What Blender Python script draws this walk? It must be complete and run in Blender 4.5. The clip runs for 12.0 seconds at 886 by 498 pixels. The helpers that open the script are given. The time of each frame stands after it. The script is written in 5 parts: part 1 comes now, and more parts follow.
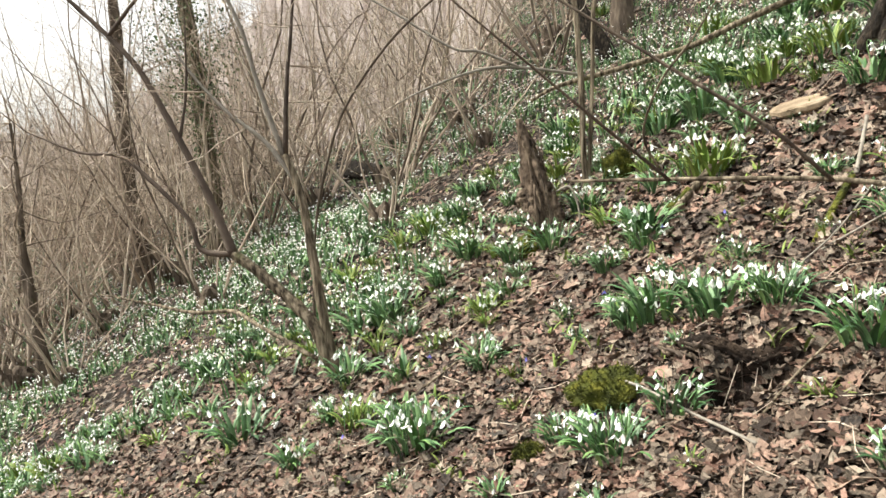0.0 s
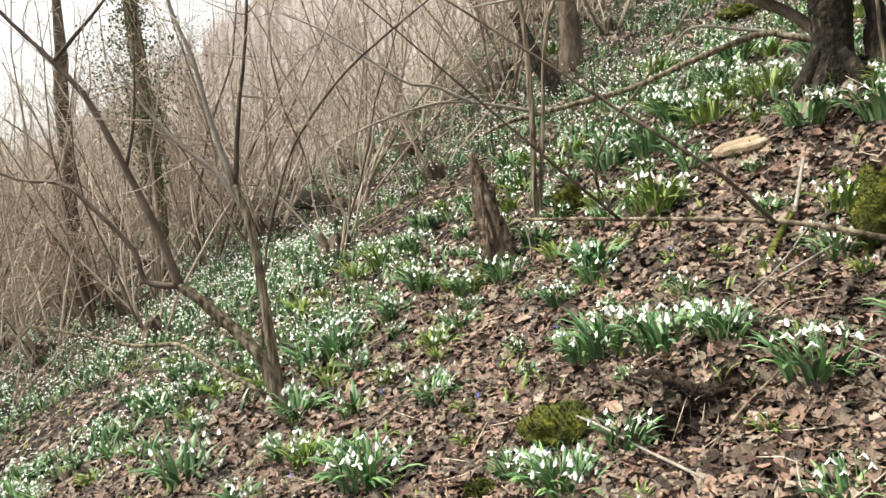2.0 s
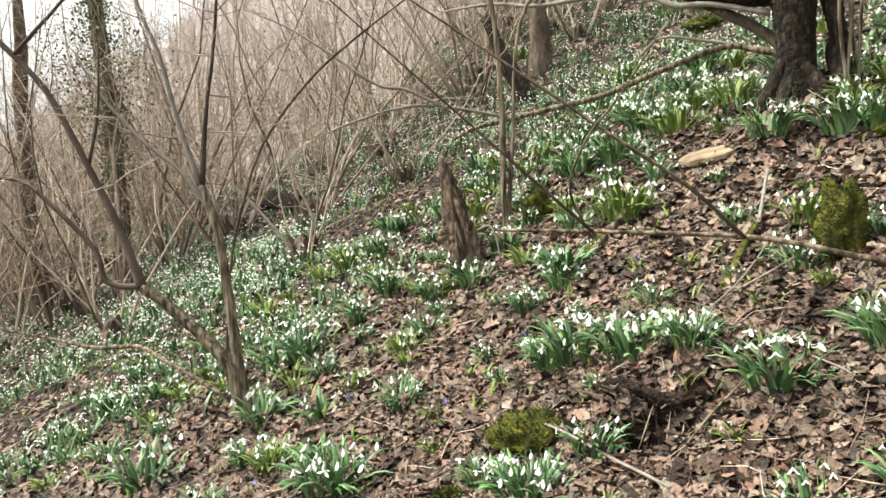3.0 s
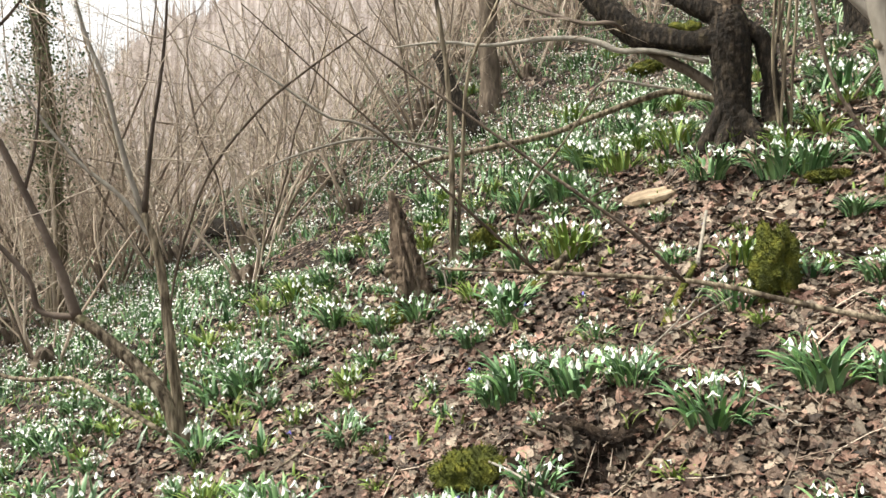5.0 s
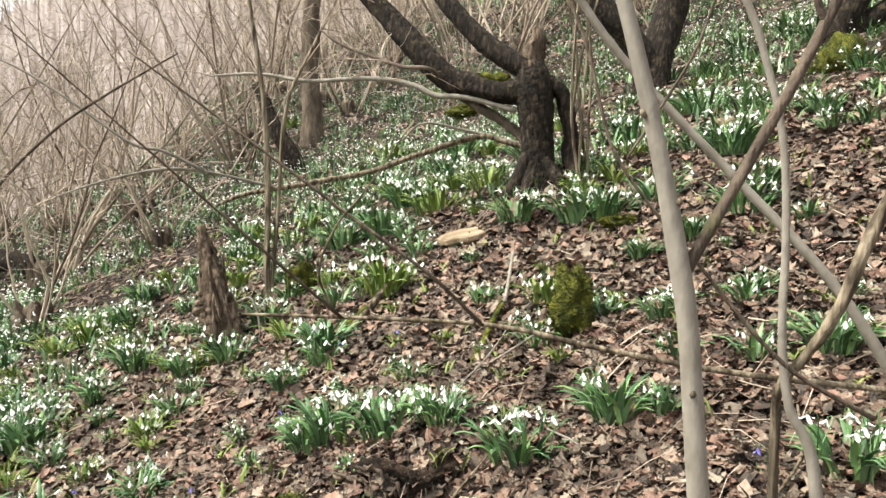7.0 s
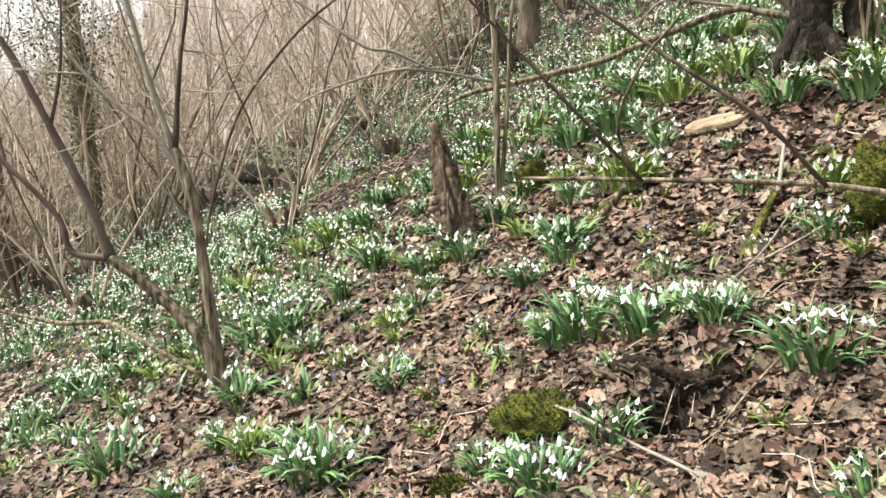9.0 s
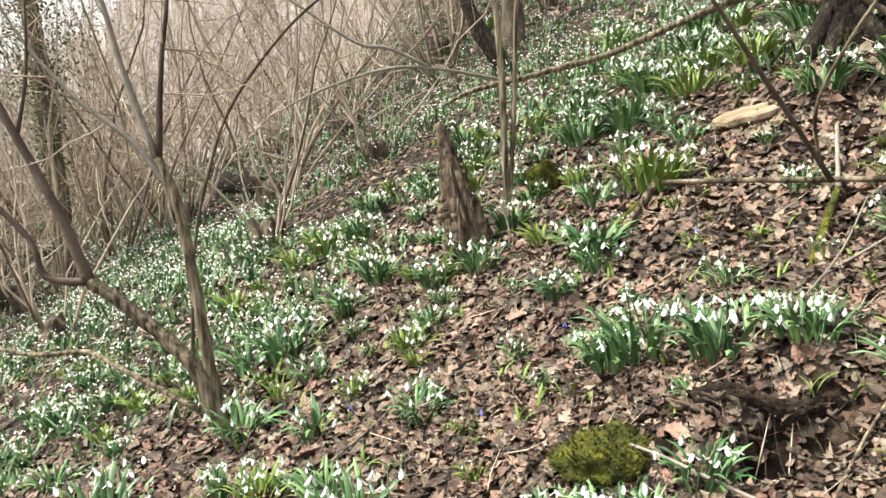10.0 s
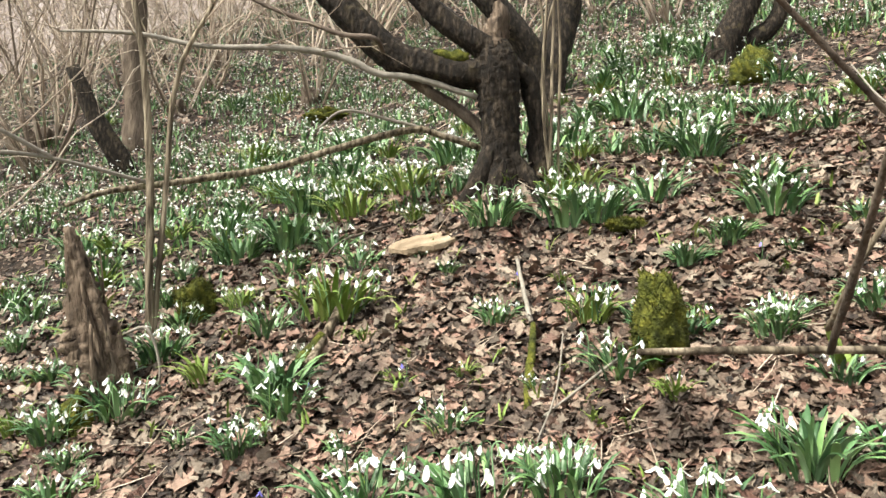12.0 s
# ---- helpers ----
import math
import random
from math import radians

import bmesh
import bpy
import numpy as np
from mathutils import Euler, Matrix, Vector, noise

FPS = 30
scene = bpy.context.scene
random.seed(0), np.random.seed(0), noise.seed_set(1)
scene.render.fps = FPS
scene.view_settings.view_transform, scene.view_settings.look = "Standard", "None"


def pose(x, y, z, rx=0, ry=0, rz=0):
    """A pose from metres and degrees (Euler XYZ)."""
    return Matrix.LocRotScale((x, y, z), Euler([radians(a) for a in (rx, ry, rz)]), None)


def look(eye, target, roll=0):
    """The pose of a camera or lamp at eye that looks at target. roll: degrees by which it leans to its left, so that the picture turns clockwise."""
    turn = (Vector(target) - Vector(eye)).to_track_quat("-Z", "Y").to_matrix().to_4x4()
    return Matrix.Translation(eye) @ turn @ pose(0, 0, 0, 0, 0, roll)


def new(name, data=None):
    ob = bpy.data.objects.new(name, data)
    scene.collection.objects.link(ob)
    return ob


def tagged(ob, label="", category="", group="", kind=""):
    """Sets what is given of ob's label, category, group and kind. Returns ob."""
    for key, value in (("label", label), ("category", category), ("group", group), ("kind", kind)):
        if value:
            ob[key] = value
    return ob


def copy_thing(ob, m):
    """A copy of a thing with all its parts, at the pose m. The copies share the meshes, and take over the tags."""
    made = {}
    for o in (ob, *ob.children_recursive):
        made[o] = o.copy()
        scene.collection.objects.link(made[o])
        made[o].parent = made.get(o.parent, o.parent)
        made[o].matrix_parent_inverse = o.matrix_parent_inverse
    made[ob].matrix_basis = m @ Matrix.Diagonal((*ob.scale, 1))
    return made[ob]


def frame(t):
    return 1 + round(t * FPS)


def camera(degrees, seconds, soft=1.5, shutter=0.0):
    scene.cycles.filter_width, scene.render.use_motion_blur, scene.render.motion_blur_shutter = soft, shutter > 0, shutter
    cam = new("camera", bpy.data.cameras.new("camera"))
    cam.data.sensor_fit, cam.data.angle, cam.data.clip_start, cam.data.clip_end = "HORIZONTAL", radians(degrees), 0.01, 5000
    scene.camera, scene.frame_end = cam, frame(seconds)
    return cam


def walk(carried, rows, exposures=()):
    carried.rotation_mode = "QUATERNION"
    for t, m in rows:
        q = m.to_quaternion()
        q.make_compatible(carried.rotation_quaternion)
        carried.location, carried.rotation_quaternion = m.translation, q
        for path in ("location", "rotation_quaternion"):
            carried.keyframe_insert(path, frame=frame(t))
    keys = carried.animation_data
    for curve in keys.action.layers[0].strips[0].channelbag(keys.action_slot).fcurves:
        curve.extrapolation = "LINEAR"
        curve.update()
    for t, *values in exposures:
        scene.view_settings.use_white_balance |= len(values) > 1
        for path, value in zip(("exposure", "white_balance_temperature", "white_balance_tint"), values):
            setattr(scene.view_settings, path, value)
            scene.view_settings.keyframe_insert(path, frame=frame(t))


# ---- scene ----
cam = camera(63.4, 12.0, soft=1.5)

PATH = [
    (0, (0.029, -0.016, 1.562), (-0.123, 1.957, 1.271), -3.20),
    (0.5, (0.014, -0.013, 1.558), (-0.179, 1.953, 1.244), -3.36),
    (1, (0.013, -0.001, 1.548), (-0.193, 1.967, 1.255), -3.72),
    (1.5, (0.023, -0.004, 1.562), (-0.093, 1.977, 1.316), -2.21),
    (2, (0.023, -0.011, 1.574), (0.011, 1.977, 1.361), -2.27),
    (2.5, (0.018, -0.005, 1.582), (0.065, 1.983, 1.363), -1.80),
    (4.5, (0.000, 0.000, 1.600), (0.151, 1.989, 1.452), 0.02),
    (5, (0.014, -0.004, 1.602), (0.240, 1.979, 1.476), 0.24),
    (5.5, (0.024, -0.011, 1.619), (0.452, 1.940, 1.525), 0.06),
    (6, (0.044, -0.010, 1.630), (0.624, 1.903, 1.574), 0.28),
    (6.5, (0.050, -0.007, 1.628), (0.728, 1.875, 1.607), 1.09),
    (6.7, (0.051, -0.004, 1.629), (0.753, 1.869, 1.618), 1.23),
    (8.3, (0.023, 0.069, 1.548), (0.491, 2.003, 1.343), 0.09),
    (8.5, (0.015, 0.092, 1.553), (0.372, 2.048, 1.336), -0.76),
    (9, (-0.040, 0.211, 1.521), (0.098, 2.188, 1.254), -0.55),
    (9.5, (-0.114, 0.381, 1.525), (0.050, 2.361, 1.294), 0.36),
    (10, (-0.194, 0.508, 1.521), (0.018, 2.480, 1.261), -2.07),
    (10.5, (-0.261, 0.664, 1.519), (0.058, 2.626, 1.301), -2.01),
    (11, (-0.275, 0.754, 1.536), (0.444, 2.616, 1.421), 0.33),
    (11.5, (-0.282, 0.837, 1.537), (0.713, 2.572, 1.485), 1.34),
    (12, (-0.310, 0.976, 1.544), (0.893, 2.573, 1.596), 0.96),
]
EXPOSURES = [(0.0, 1.12), (2.0, 1.11), (4.5, 1.14), (6.0, 1.1), (8.5, 1.3), (9.5, 1.3), (11.0, 1.17), (12.0, 1.24)]
walk(cam, [(t, look(eye, target, roll)) for t, eye, target, roll in PATH], EXPOSURES)

# ---- world and sun ----
world = bpy.data.worlds.new("overcast_sky")
scene.world = world
world.use_nodes = True
wn, wl = world.node_tree.nodes, world.node_tree.links
sky = wn.new("ShaderNodeTexSky")
sky.sky_type, sky.sun_disc = "NISHITA", False
sky.sun_elevation, sky.sun_rotation = radians(54), radians(-84)
sky.air_density, sky.dust_density, sky.ozone_density = 1.0, 3.0, 0.6
pale = wn.new("ShaderNodeHueSaturation")
pale.inputs["Saturation"].default_value = 0.15
pale.inputs["Value"].default_value = 1.2
wl.new(sky.outputs[0], pale.inputs["Color"])
warm = wn.new("ShaderNodeMix")
warm.data_type, warm.blend_type = "RGBA", "MULTIPLY"
warm.inputs[0].default_value, warm.inputs[7].default_value = 1.0, (1.0, 0.985, 0.94, 1)
wl.new(pale.outputs[0], warm.inputs[6])
wl.new(warm.outputs[2], wn["Background"].inputs["Color"])
wn["Background"].inputs["Strength"].default_value = 0.116

sun_data = bpy.data.lights.new("sun", "SUN")
sun_data.energy, sun_data.angle, sun_data.color = 3.0, radians(8), (1.0, 0.95, 0.83)
sun = new("sun", sun_data)
SUN_FROM = Vector((-math.cos(radians(54)) * 0.995, math.cos(radians(54)) * 0.1, math.sin(radians(54))))
sun.matrix_world = look(SUN_FROM * 50, (0, 0, 0))


# ---- materials ----
def material(name, ramp, scale=8.0, detail=6.0, rough=0.85, bump=0.3, bump_scale=40.0, stretch=(1, 1, 1), vary=0.0, blotch=None, spec=0.3, tint=0.0):
    """A surface coloured by noise at two scales; vary: how far each separate piece shifts along the ramp; tint: how far its hue strays."""
    m = bpy.data.materials.new(name)
    m.use_nodes = True
    n, l = m.node_tree.nodes, m.node_tree.links
    b = n["Principled BSDF"]
    b.inputs["Roughness"].default_value = rough
    b.inputs["Specular IOR Level"].default_value = spec
    co = n.new("ShaderNodeTexCoord")
    mp = n.new("ShaderNodeMapping")
    mp.inputs["Scale"].default_value = stretch
    l.new(co.outputs["Object"], mp.inputs["Vector"])
    t = n.new("ShaderNodeTexNoise")
    t.inputs["Scale"].default_value, t.inputs["Detail"].default_value = scale, detail
    l.new(mp.outputs[0], t.inputs["Vector"])
    fac = t.outputs["Fac"]
    if vary:
        g, o = n.new("ShaderNodeNewGeometry"), n.new("ShaderNodeObjectInfo")
        add = n.new("ShaderNodeMath")
        add.operation = "ADD"
        l.new(g.outputs["Random Per Island"], add.inputs[0])
        l.new(o.outputs["Random"], add.inputs[1])
        fr = n.new("ShaderNodeMath")
        fr.operation = "FRACT"
        l.new(add.outputs[0], fr.inputs[0])
        mx = n.new("ShaderNodeMix")
        mx.inputs["Factor"].default_value = vary
        l.new(fac, mx.inputs[2])
        l.new(fr.outputs[0], mx.inputs[3])
        fac = mx.outputs[0]
    r = n.new("ShaderNodeValToRGB")
    while len(r.color_ramp.elements) < len(ramp):
        r.color_ramp.elements.new(0.5)
    for e, (p, c) in zip(r.color_ramp.elements, ramp):
        e.position, e.color = p, (*c, 1)
    l.new(fac, r.inputs[0])
    colour = r.outputs[0]
    if tint:
        k = n.new("ShaderNodeMath")
        k.operation, k.inputs[1].default_value = "MULTIPLY", 7.31
        l.new(fr.outputs[0], k.inputs[0])
        k2 = n.new("ShaderNodeMath")
        k2.operation = "FRACT"
        l.new(k.outputs[0], k2.inputs[0])
        hs = n.new("ShaderNodeHueSaturation")
        for slot, low, high in (("Hue", 0.5 - tint * 0.5, 0.5 + tint * 0.5), ("Saturation", 1.15, 1.0 - 6 * tint)):
            mr = n.new("ShaderNodeMapRange")
            mr.inputs["To Min"].default_value, mr.inputs["To Max"].default_value = low, high
            l.new(k2.outputs[0], mr.inputs["Value"])
            l.new(mr.outputs[0], hs.inputs[slot])
        l.new(colour, hs.inputs["Color"])
        colour = hs.outputs[0]
    if blotch:
        t3 = n.new("ShaderNodeTexNoise")
        t3.inputs["Scale"].default_value, t3.inputs["Detail"].default_value = blotch[1], 4
        l.new(co.outputs["Object"], t3.inputs["Vector"])
        r3 = n.new("ShaderNodeValToRGB")
        r3.color_ramp.elements[0].position, r3.color_ramp.elements[1].position = blotch[2], blotch[2] + 0.12
        l.new(t3.outputs["Fac"], r3.inputs[0])
        mx3 = n.new("ShaderNodeMix")
        mx3.data_type = "RGBA"
        l.new(r3.outputs[0], mx3.inputs[0])
        l.new(colour, mx3.inputs[6])
        mx3.inputs[7].default_value = (*blotch[0], 1)
        colour = mx3.outputs[2]
    l.new(colour, b.inputs["Base Color"])
    if bump:
        t2 = n.new("ShaderNodeTexNoise")
        t2.inputs["Scale"].default_value, t2.inputs["Detail"].default_value = bump_scale, 5
        l.new(mp.outputs[0], t2.inputs["Vector"])
        bp = n.new("ShaderNodeBump")
        bp.inputs["Strength"].default_value, bp.inputs["Distance"].default_value = bump, 0.02
        l.new(t2.outputs["Fac"], bp.inputs["Height"])
        l.new(bp.outputs[0], b.inputs["Normal"])
    return m


M_SOIL = material("forest_soil", [(0.34, (0.008, 0.006, 0.004)), (0.54, (0.024, 0.016, 0.011)), (0.74, (0.09, 0.064, 0.044))], 18, 8, 0.95, 0.9, 60)
M_LITTER = material("dead_leaf", [(0.2, (0.013, 0.0088, 0.006)), (0.37, (0.082, 0.053, 0.035)), (0.58, (0.185, 0.124, 0.086)), (0.86, (0.39, 0.286, 0.207))], 60, 5, 0.6, 0.5, 150, vary=0.58, blotch=((0.034, 0.023, 0.016), 3.2, 0.58), spec=0.4, tint=0.05)
M_LEAF = material("snowdrop_leaf", [(0.12, (0.022, 0.066, 0.022)), (0.5, (0.084, 0.188, 0.065)), (0.88, (0.225, 0.37, 0.155))], 20, 3, 0.42, 0.1, 80, vary=0.7, spec=0.5, tint=0.03)
M_YELLOW_LEAF = material("young_green_leaf", [(0.15, (0.10, 0.17, 0.03)), (0.5, (0.17, 0.25, 0.05)), (0.85, (0.27, 0.32, 0.09))], 20, 3, 0.5, 0.1, 80, vary=0.6)
M_PETAL = material("white_tepal", [(0.2, (0.74, 0.76, 0.72)), (0.8, (0.8, 0.82, 0.785))], 40, 2, 0.5, 0.05, 80)
M_BLUE = material("blue_tepal", [(0.2, (0.12, 0.11, 0.5)), (0.8, (0.24, 0.22, 0.7))], 40, 2, 0.5, 0.05, 80)
M_BARK_GREY = material("grey_brown_bark", [(0.36, (0.05, 0.038, 0.025)), (0.5, (0.16, 0.13, 0.088)), (0.64, (0.32, 0.268, 0.19))], 48, 9, 0.88, 1.0, 60, (1, 1, 0.1), blotch=((0.2, 0.2, 0.1), 6, 0.64))
M_BARK_DARK = material("dark_mossy_bark", [(0.34, (0.006, 0.0045, 0.003)), (0.54, (0.02, 0.0145, 0.0095)), (0.74, (0.085, 0.066, 0.046))], 44, 9, 0.92, 1.0, 70, (1, 1, 0.4), blotch=((0.075, 0.06, 0.03), 9, 0.62))
M_BARK_BROWN = material("brown_bark", [(0.3, (0.05, 0.038, 0.028)), (0.5, (0.11, 0.085, 0.063)), (0.75, (0.22, 0.175, 0.13))], 16, 8, 0.9, 0.9, 55, (1, 1, 0.3), blotch=((0.14, 0.14, 0.06), 4, 0.62))
M_BARK_SMOOTH = material("smooth_pale_bark", [(0.3, (0.19, 0.17, 0.138)), (0.5, (0.245, 0.222, 0.185)), (0.72, (0.31, 0.283, 0.24))], 40, 7, 0.75, 0.14, 140, (1, 1, 0.5), blotch=((0.2, 0.19, 0.15), 9, 0.6))
M_TWIG = material("beige_twig_bark", [(0.1, (0.1, 0.075, 0.056)), (0.45, (0.4, 0.322, 0.25)), (0.9, (0.6, 0.515, 0.42))], 5, 3, 0.85, 0.2, 50, vary=0.8)
M_TWIG_DARK = material("dark_twig_bark", [(0.2, (0.034, 0.025, 0.019)), (0.5, (0.08, 0.06, 0.046)), (0.85, (0.18, 0.14, 0.11))], 9, 3, 0.85, 0.3, 60, vary=0.3)
M_MOSS = material("green_moss", [(0.28, (0.022, 0.028, 0.004)), (0.5, (0.075, 0.085, 0.011)), (0.76, (0.2, 0.19, 0.026))], 24, 8, 0.95, 1.0, 120)
M_STONE = material("tan_limestone", [(0.3, (0.17, 0.125, 0.08)), (0.55, (0.29, 0.225, 0.15)), (0.8, (0.42, 0.345, 0.25))], 14, 8, 0.85, 0.5, 60)
M_DEADWOOD = material("rotten_wood", [(0.32, (0.025, 0.018, 0.013)), (0.5, (0.125, 0.092, 0.065)), (0.75, (0.3, 0.232, 0.17))], 40, 8, 0.95, 1.0, 60, (1, 1, 0.15))
M_IVY = material("ivy_leaf", [(0.2, (0.035, 0.06, 0.022)), (0.5, (0.08, 0.12, 0.045)), (0.85, (0.16, 0.2, 0.08))], 10, 3, 0.4, 0.1, 60, vary=0.7)


# ---- mesh helpers ----
def big_mesh(name, v, quads, mats, slots=None):
    """A mesh from arrays: vertices (n, 3), quads (m, 4), material slot of each quad."""
    me = bpy.data.meshes.new(name)
    me.vertices.add(len(v))
    me.vertices.foreach_set("co", np.asarray(v, np.float32).ravel())
    me.loops.add(4 * len(quads))
    me.loops.foreach_set("vertex_index", np.asarray(quads, np.int32).ravel())
    me.polygons.add(len(quads))
    me.polygons.foreach_set("loop_start", np.arange(0, 4 * len(quads), 4, dtype=np.int32))
    if slots is not None:
        me.polygons.foreach_set("material_index", np.asarray(slots, np.int32))
    me.polygons.foreach_set("use_smooth", np.ones(len(quads), bool))
    for m in mats:
        me.materials.append(m)
    me.update(calc_edges=True)
    me.validate()
    return me


def smooth_path(pts, steps=5):
    """Catmull-Rom through rows of x, y, z, radius."""
    p = np.array(pts, float)
    p = np.vstack([2 * p[0] - p[1], p, 2 * p[-1] - p[-2]])
    p[:, 3] = np.maximum(p[:, 3], 0.0008)
    out = []
    for i in range(1, len(p) - 2):
        a, b, c, d = p[i - 1], p[i], p[i + 1], p[i + 2]
        for s in np.arange(0, 1, 1 / steps):
            out.append(0.5 * (2 * b + (c - a) * s + (2 * a - 5 * b + 4 * c - d) * s * s + (3 * b - a - 3 * c + d) * s ** 3))
    out.append(p[-2])
    out = np.array(out)
    out[:, 3] = np.maximum(out[:, 3], 0.0008)
    return out


def tube(path, sides=6, knobs=0.0, seed=0):
    """Vertices and quads of a tapered tube along rows of x, y, z, radius, with closed ends."""
    c, r = path[:, :3], path[:, 3]
    n = len(path)
    d = np.gradient(c, axis=0)
    d /= np.linalg.norm(d, axis=1)[:, None] + 1e-9
    ref = np.array([0.31, 0.95, 0.05]) if abs(d[0][2]) > 0.6 else np.array([0.05, 0.1, 1.0])
    u = np.cross(d, ref)
    u /= np.linalg.norm(u, axis=1)[:, None] + 1e-9
    w = np.cross(d, u)
    a = np.arange(sides) * 2 * math.pi / sides
    rr = np.repeat(r[:, None], sides, 1)
    if knobs:
        k = np.random.default_rng(seed)
        i = (np.concatenate([[0], np.cumsum(np.linalg.norm(np.diff(c, axis=0), axis=1))]) / (1.6 * r.mean()))[:, None]
        for q in range(3):
            rr = rr * (1 + knobs * np.sin(i * k.uniform(0.3, 1.6) + k.uniform(0, 6) + a[None] * k.integers(1, 4)))
        rr = rr * (1 + knobs * 0.6 * k.standard_normal((n, sides))) * (1 + (knobs * 1.2 * k.standard_normal(sides))[None])
    ring = c[:, None] + rr[:, :, None] * (np.cos(a)[None, :, None] * u[:, None] + np.sin(a)[None, :, None] * w[:, None])
    v = np.vstack([ring.reshape(-1, 3), c[:1], c[-1:]])
    i, j = np.meshgrid(np.arange(n - 1), np.arange(sides), indexing="ij")
    j2 = (j + 1) % sides
    q = np.stack([i * sides + j, i * sides + j2, (i + 1) * sides + j2, (i + 1) * sides + j], -1).reshape(-1, 4)
    m = n * sides
    j = np.arange(0, sides - 1, 2)
    j2, j3 = (j + 1) % sides, (j + 2) % sides
    e = np.vstack([np.stack([np.full_like(j, m), j3, j2, j], -1), np.stack([np.full_like(j, m + 1), m - sides + j, m - sides + j2, m - sides + j3], -1)])
    return v, np.vstack([q, e])


class Pile:
    """Gathers many small meshes into one."""

    def __init__(self):
        self.v, self.q, self.s, self.n = [], [], [], 0

    def add(self, vq, slot=0):
        v, q = vq
        self.v.append(v)
        self.q.append(q + self.n)
        self.s.append(np.full(len(q), slot))
        self.n += len(v)

    def mesh(self, name, mats):
        return big_mesh(name, np.vstack(self.v), np.vstack(self.q), mats, np.concatenate(self.s))


def limb(name, pts, mat, parent, sides=9, knobs=0.05, label="", steps=5, on=None):
    """A branch or stem through rows of world x, y, z, radius, as a part of the thing parent, or of its part on."""
    path = smooth_path(pts, steps)
    path[:, :3] -= np.array(parent.location)
    pile = Pile()
    pile.add(tube(path, sides, knobs, len(pts) * 7 + int(abs(pts[0][0]) * 100)))
    ob = new(name, pile.mesh(name, [mat]))
    ob.parent = on or parent
    if label:
        tagged(ob, label)
    return ob


def root(name, place, label, category, group=""):
    ob = new(name)
    ob.location = place
    ob.empty_display_size = 0.05
    return tagged(ob, label, category, group)


# ---- the lie of the land ----
BUMPS = [(-1.5, 3.5, -0.045), (0.0, 4.2, -0.1), (1.0, 2.6, -0.025), (1.8, 3.2, 0.026), (0.2, 6.3, 0.038), (1.6, 4.8, 0.024), (0.4, 1.8, -0.035)]


def land(x, y):
    """Height of the ground: a bank that climbs to +x and ahead, with hollows, and a far valley side."""
    x, y = np.asarray(x, float), np.asarray(y, float)
    fx = np.where(x < -5, -5 - 9 * (1 - np.exp(-(-5 - np.minimum(x, -5)) / 9)), np.where(x > 15, 15 + 30 * (1 - np.exp(-(np.maximum(x, 15) - 15) / 30)), x))
    fy = np.where(y > 14, 14 + 12 * (1 - np.exp(-(np.maximum(y, 14) - 14) / 12)), np.where(y < -6, -6 - 5 * (1 - np.exp(-(-6 - np.minimum(y, -6)) / 5)), y))
    z = 0.341 + 0.454 * fx + 0.167 * fy
    for a, b, h in BUMPS:
        z = z + h * np.exp(-((x - a) ** 2 + (y - b) ** 2) / 2.42)
    z = z + 0.10 * np.maximum(0, -x - 40) * (1 - np.exp(-np.maximum(0, -x - 40) / 30))
    z = z + 0.13 * np.clip(y - 6.5, 0, 14) * (1 - np.exp(-np.maximum(y - 6.5, 0) / 2)) / (1 + np.exp(np.clip(-(x - 0.3) / 0.7, -30, 30)))
    # the little overhanging ledge in front of the nearest flowers, with the hollow below it
    z = z - 0.16 * np.exp(-(((x - 0.69) / 0.14) ** 2 + ((y - 1.88) / 0.09) ** 2) ** 2) + 0.06 * np.exp(-(((x - 0.72) / 0.3) ** 2 + ((y - 2.05) / 0.1) ** 2))
    z = z + 0.2 * np.exp(-((x - 1.86) ** 2 + (y - 3.42) ** 2) / 0.09)
    z = z + 0.022 * np.sin(5.3 * x + 1.1 + 1.7 * np.sin(2.9 * y)) * np.sin(4.7 * y + 0.4 + 1.5 * np.sin(3.3 * x))
    z = z + 0.013 * np.sin(13.1 * x + 2.0 * np.sin(7.3 * y + 1)) * np.sin(11.7 * y + 1.6 * np.sin(8.1 * x))
    return z


def ground_at(x, y, up=0.0):
    return Vector((x, y, float(land(x, y)) + up))


def build_ground():
    na, nr = 320, 210
    r = 0.03 * (400 / 0.03) ** (np.arange(nr) / (nr - 1))
    a = np.arange(na) * 2 * math.pi / na
    x, y = 0.6 + r[:, None] * np.cos(a), 1.8 + r[:, None] * np.sin(a)
    v = np.stack([x, y, land(x, y)], -1).reshape(-1, 3)
    i, j = np.meshgrid(np.arange(nr - 1), np.arange(na), indexing="ij")
    j2 = (j + 1) % na
    q = np.stack([i * na + j, (i + 1) * na + j, (i + 1) * na + j2, i * na + j2], -1).reshape(-1, 4)
    k = np.arange(0, na, 2)
    v = np.vstack([v, [[0.6, 1.8, float(land(0.6, 1.8))]]])
    q = np.vstack([q, np.stack([np.full_like(k, len(v) - 1), k, (k + 1) % na, (k + 2) % na], -1)])
    ob = new("ground", big_mesh("ground", v, q, [M_SOIL]))
    return tagged(ob, "steep woodland bank of brown soil under dead leaves", "ground", kind="structure")


ground = build_ground()


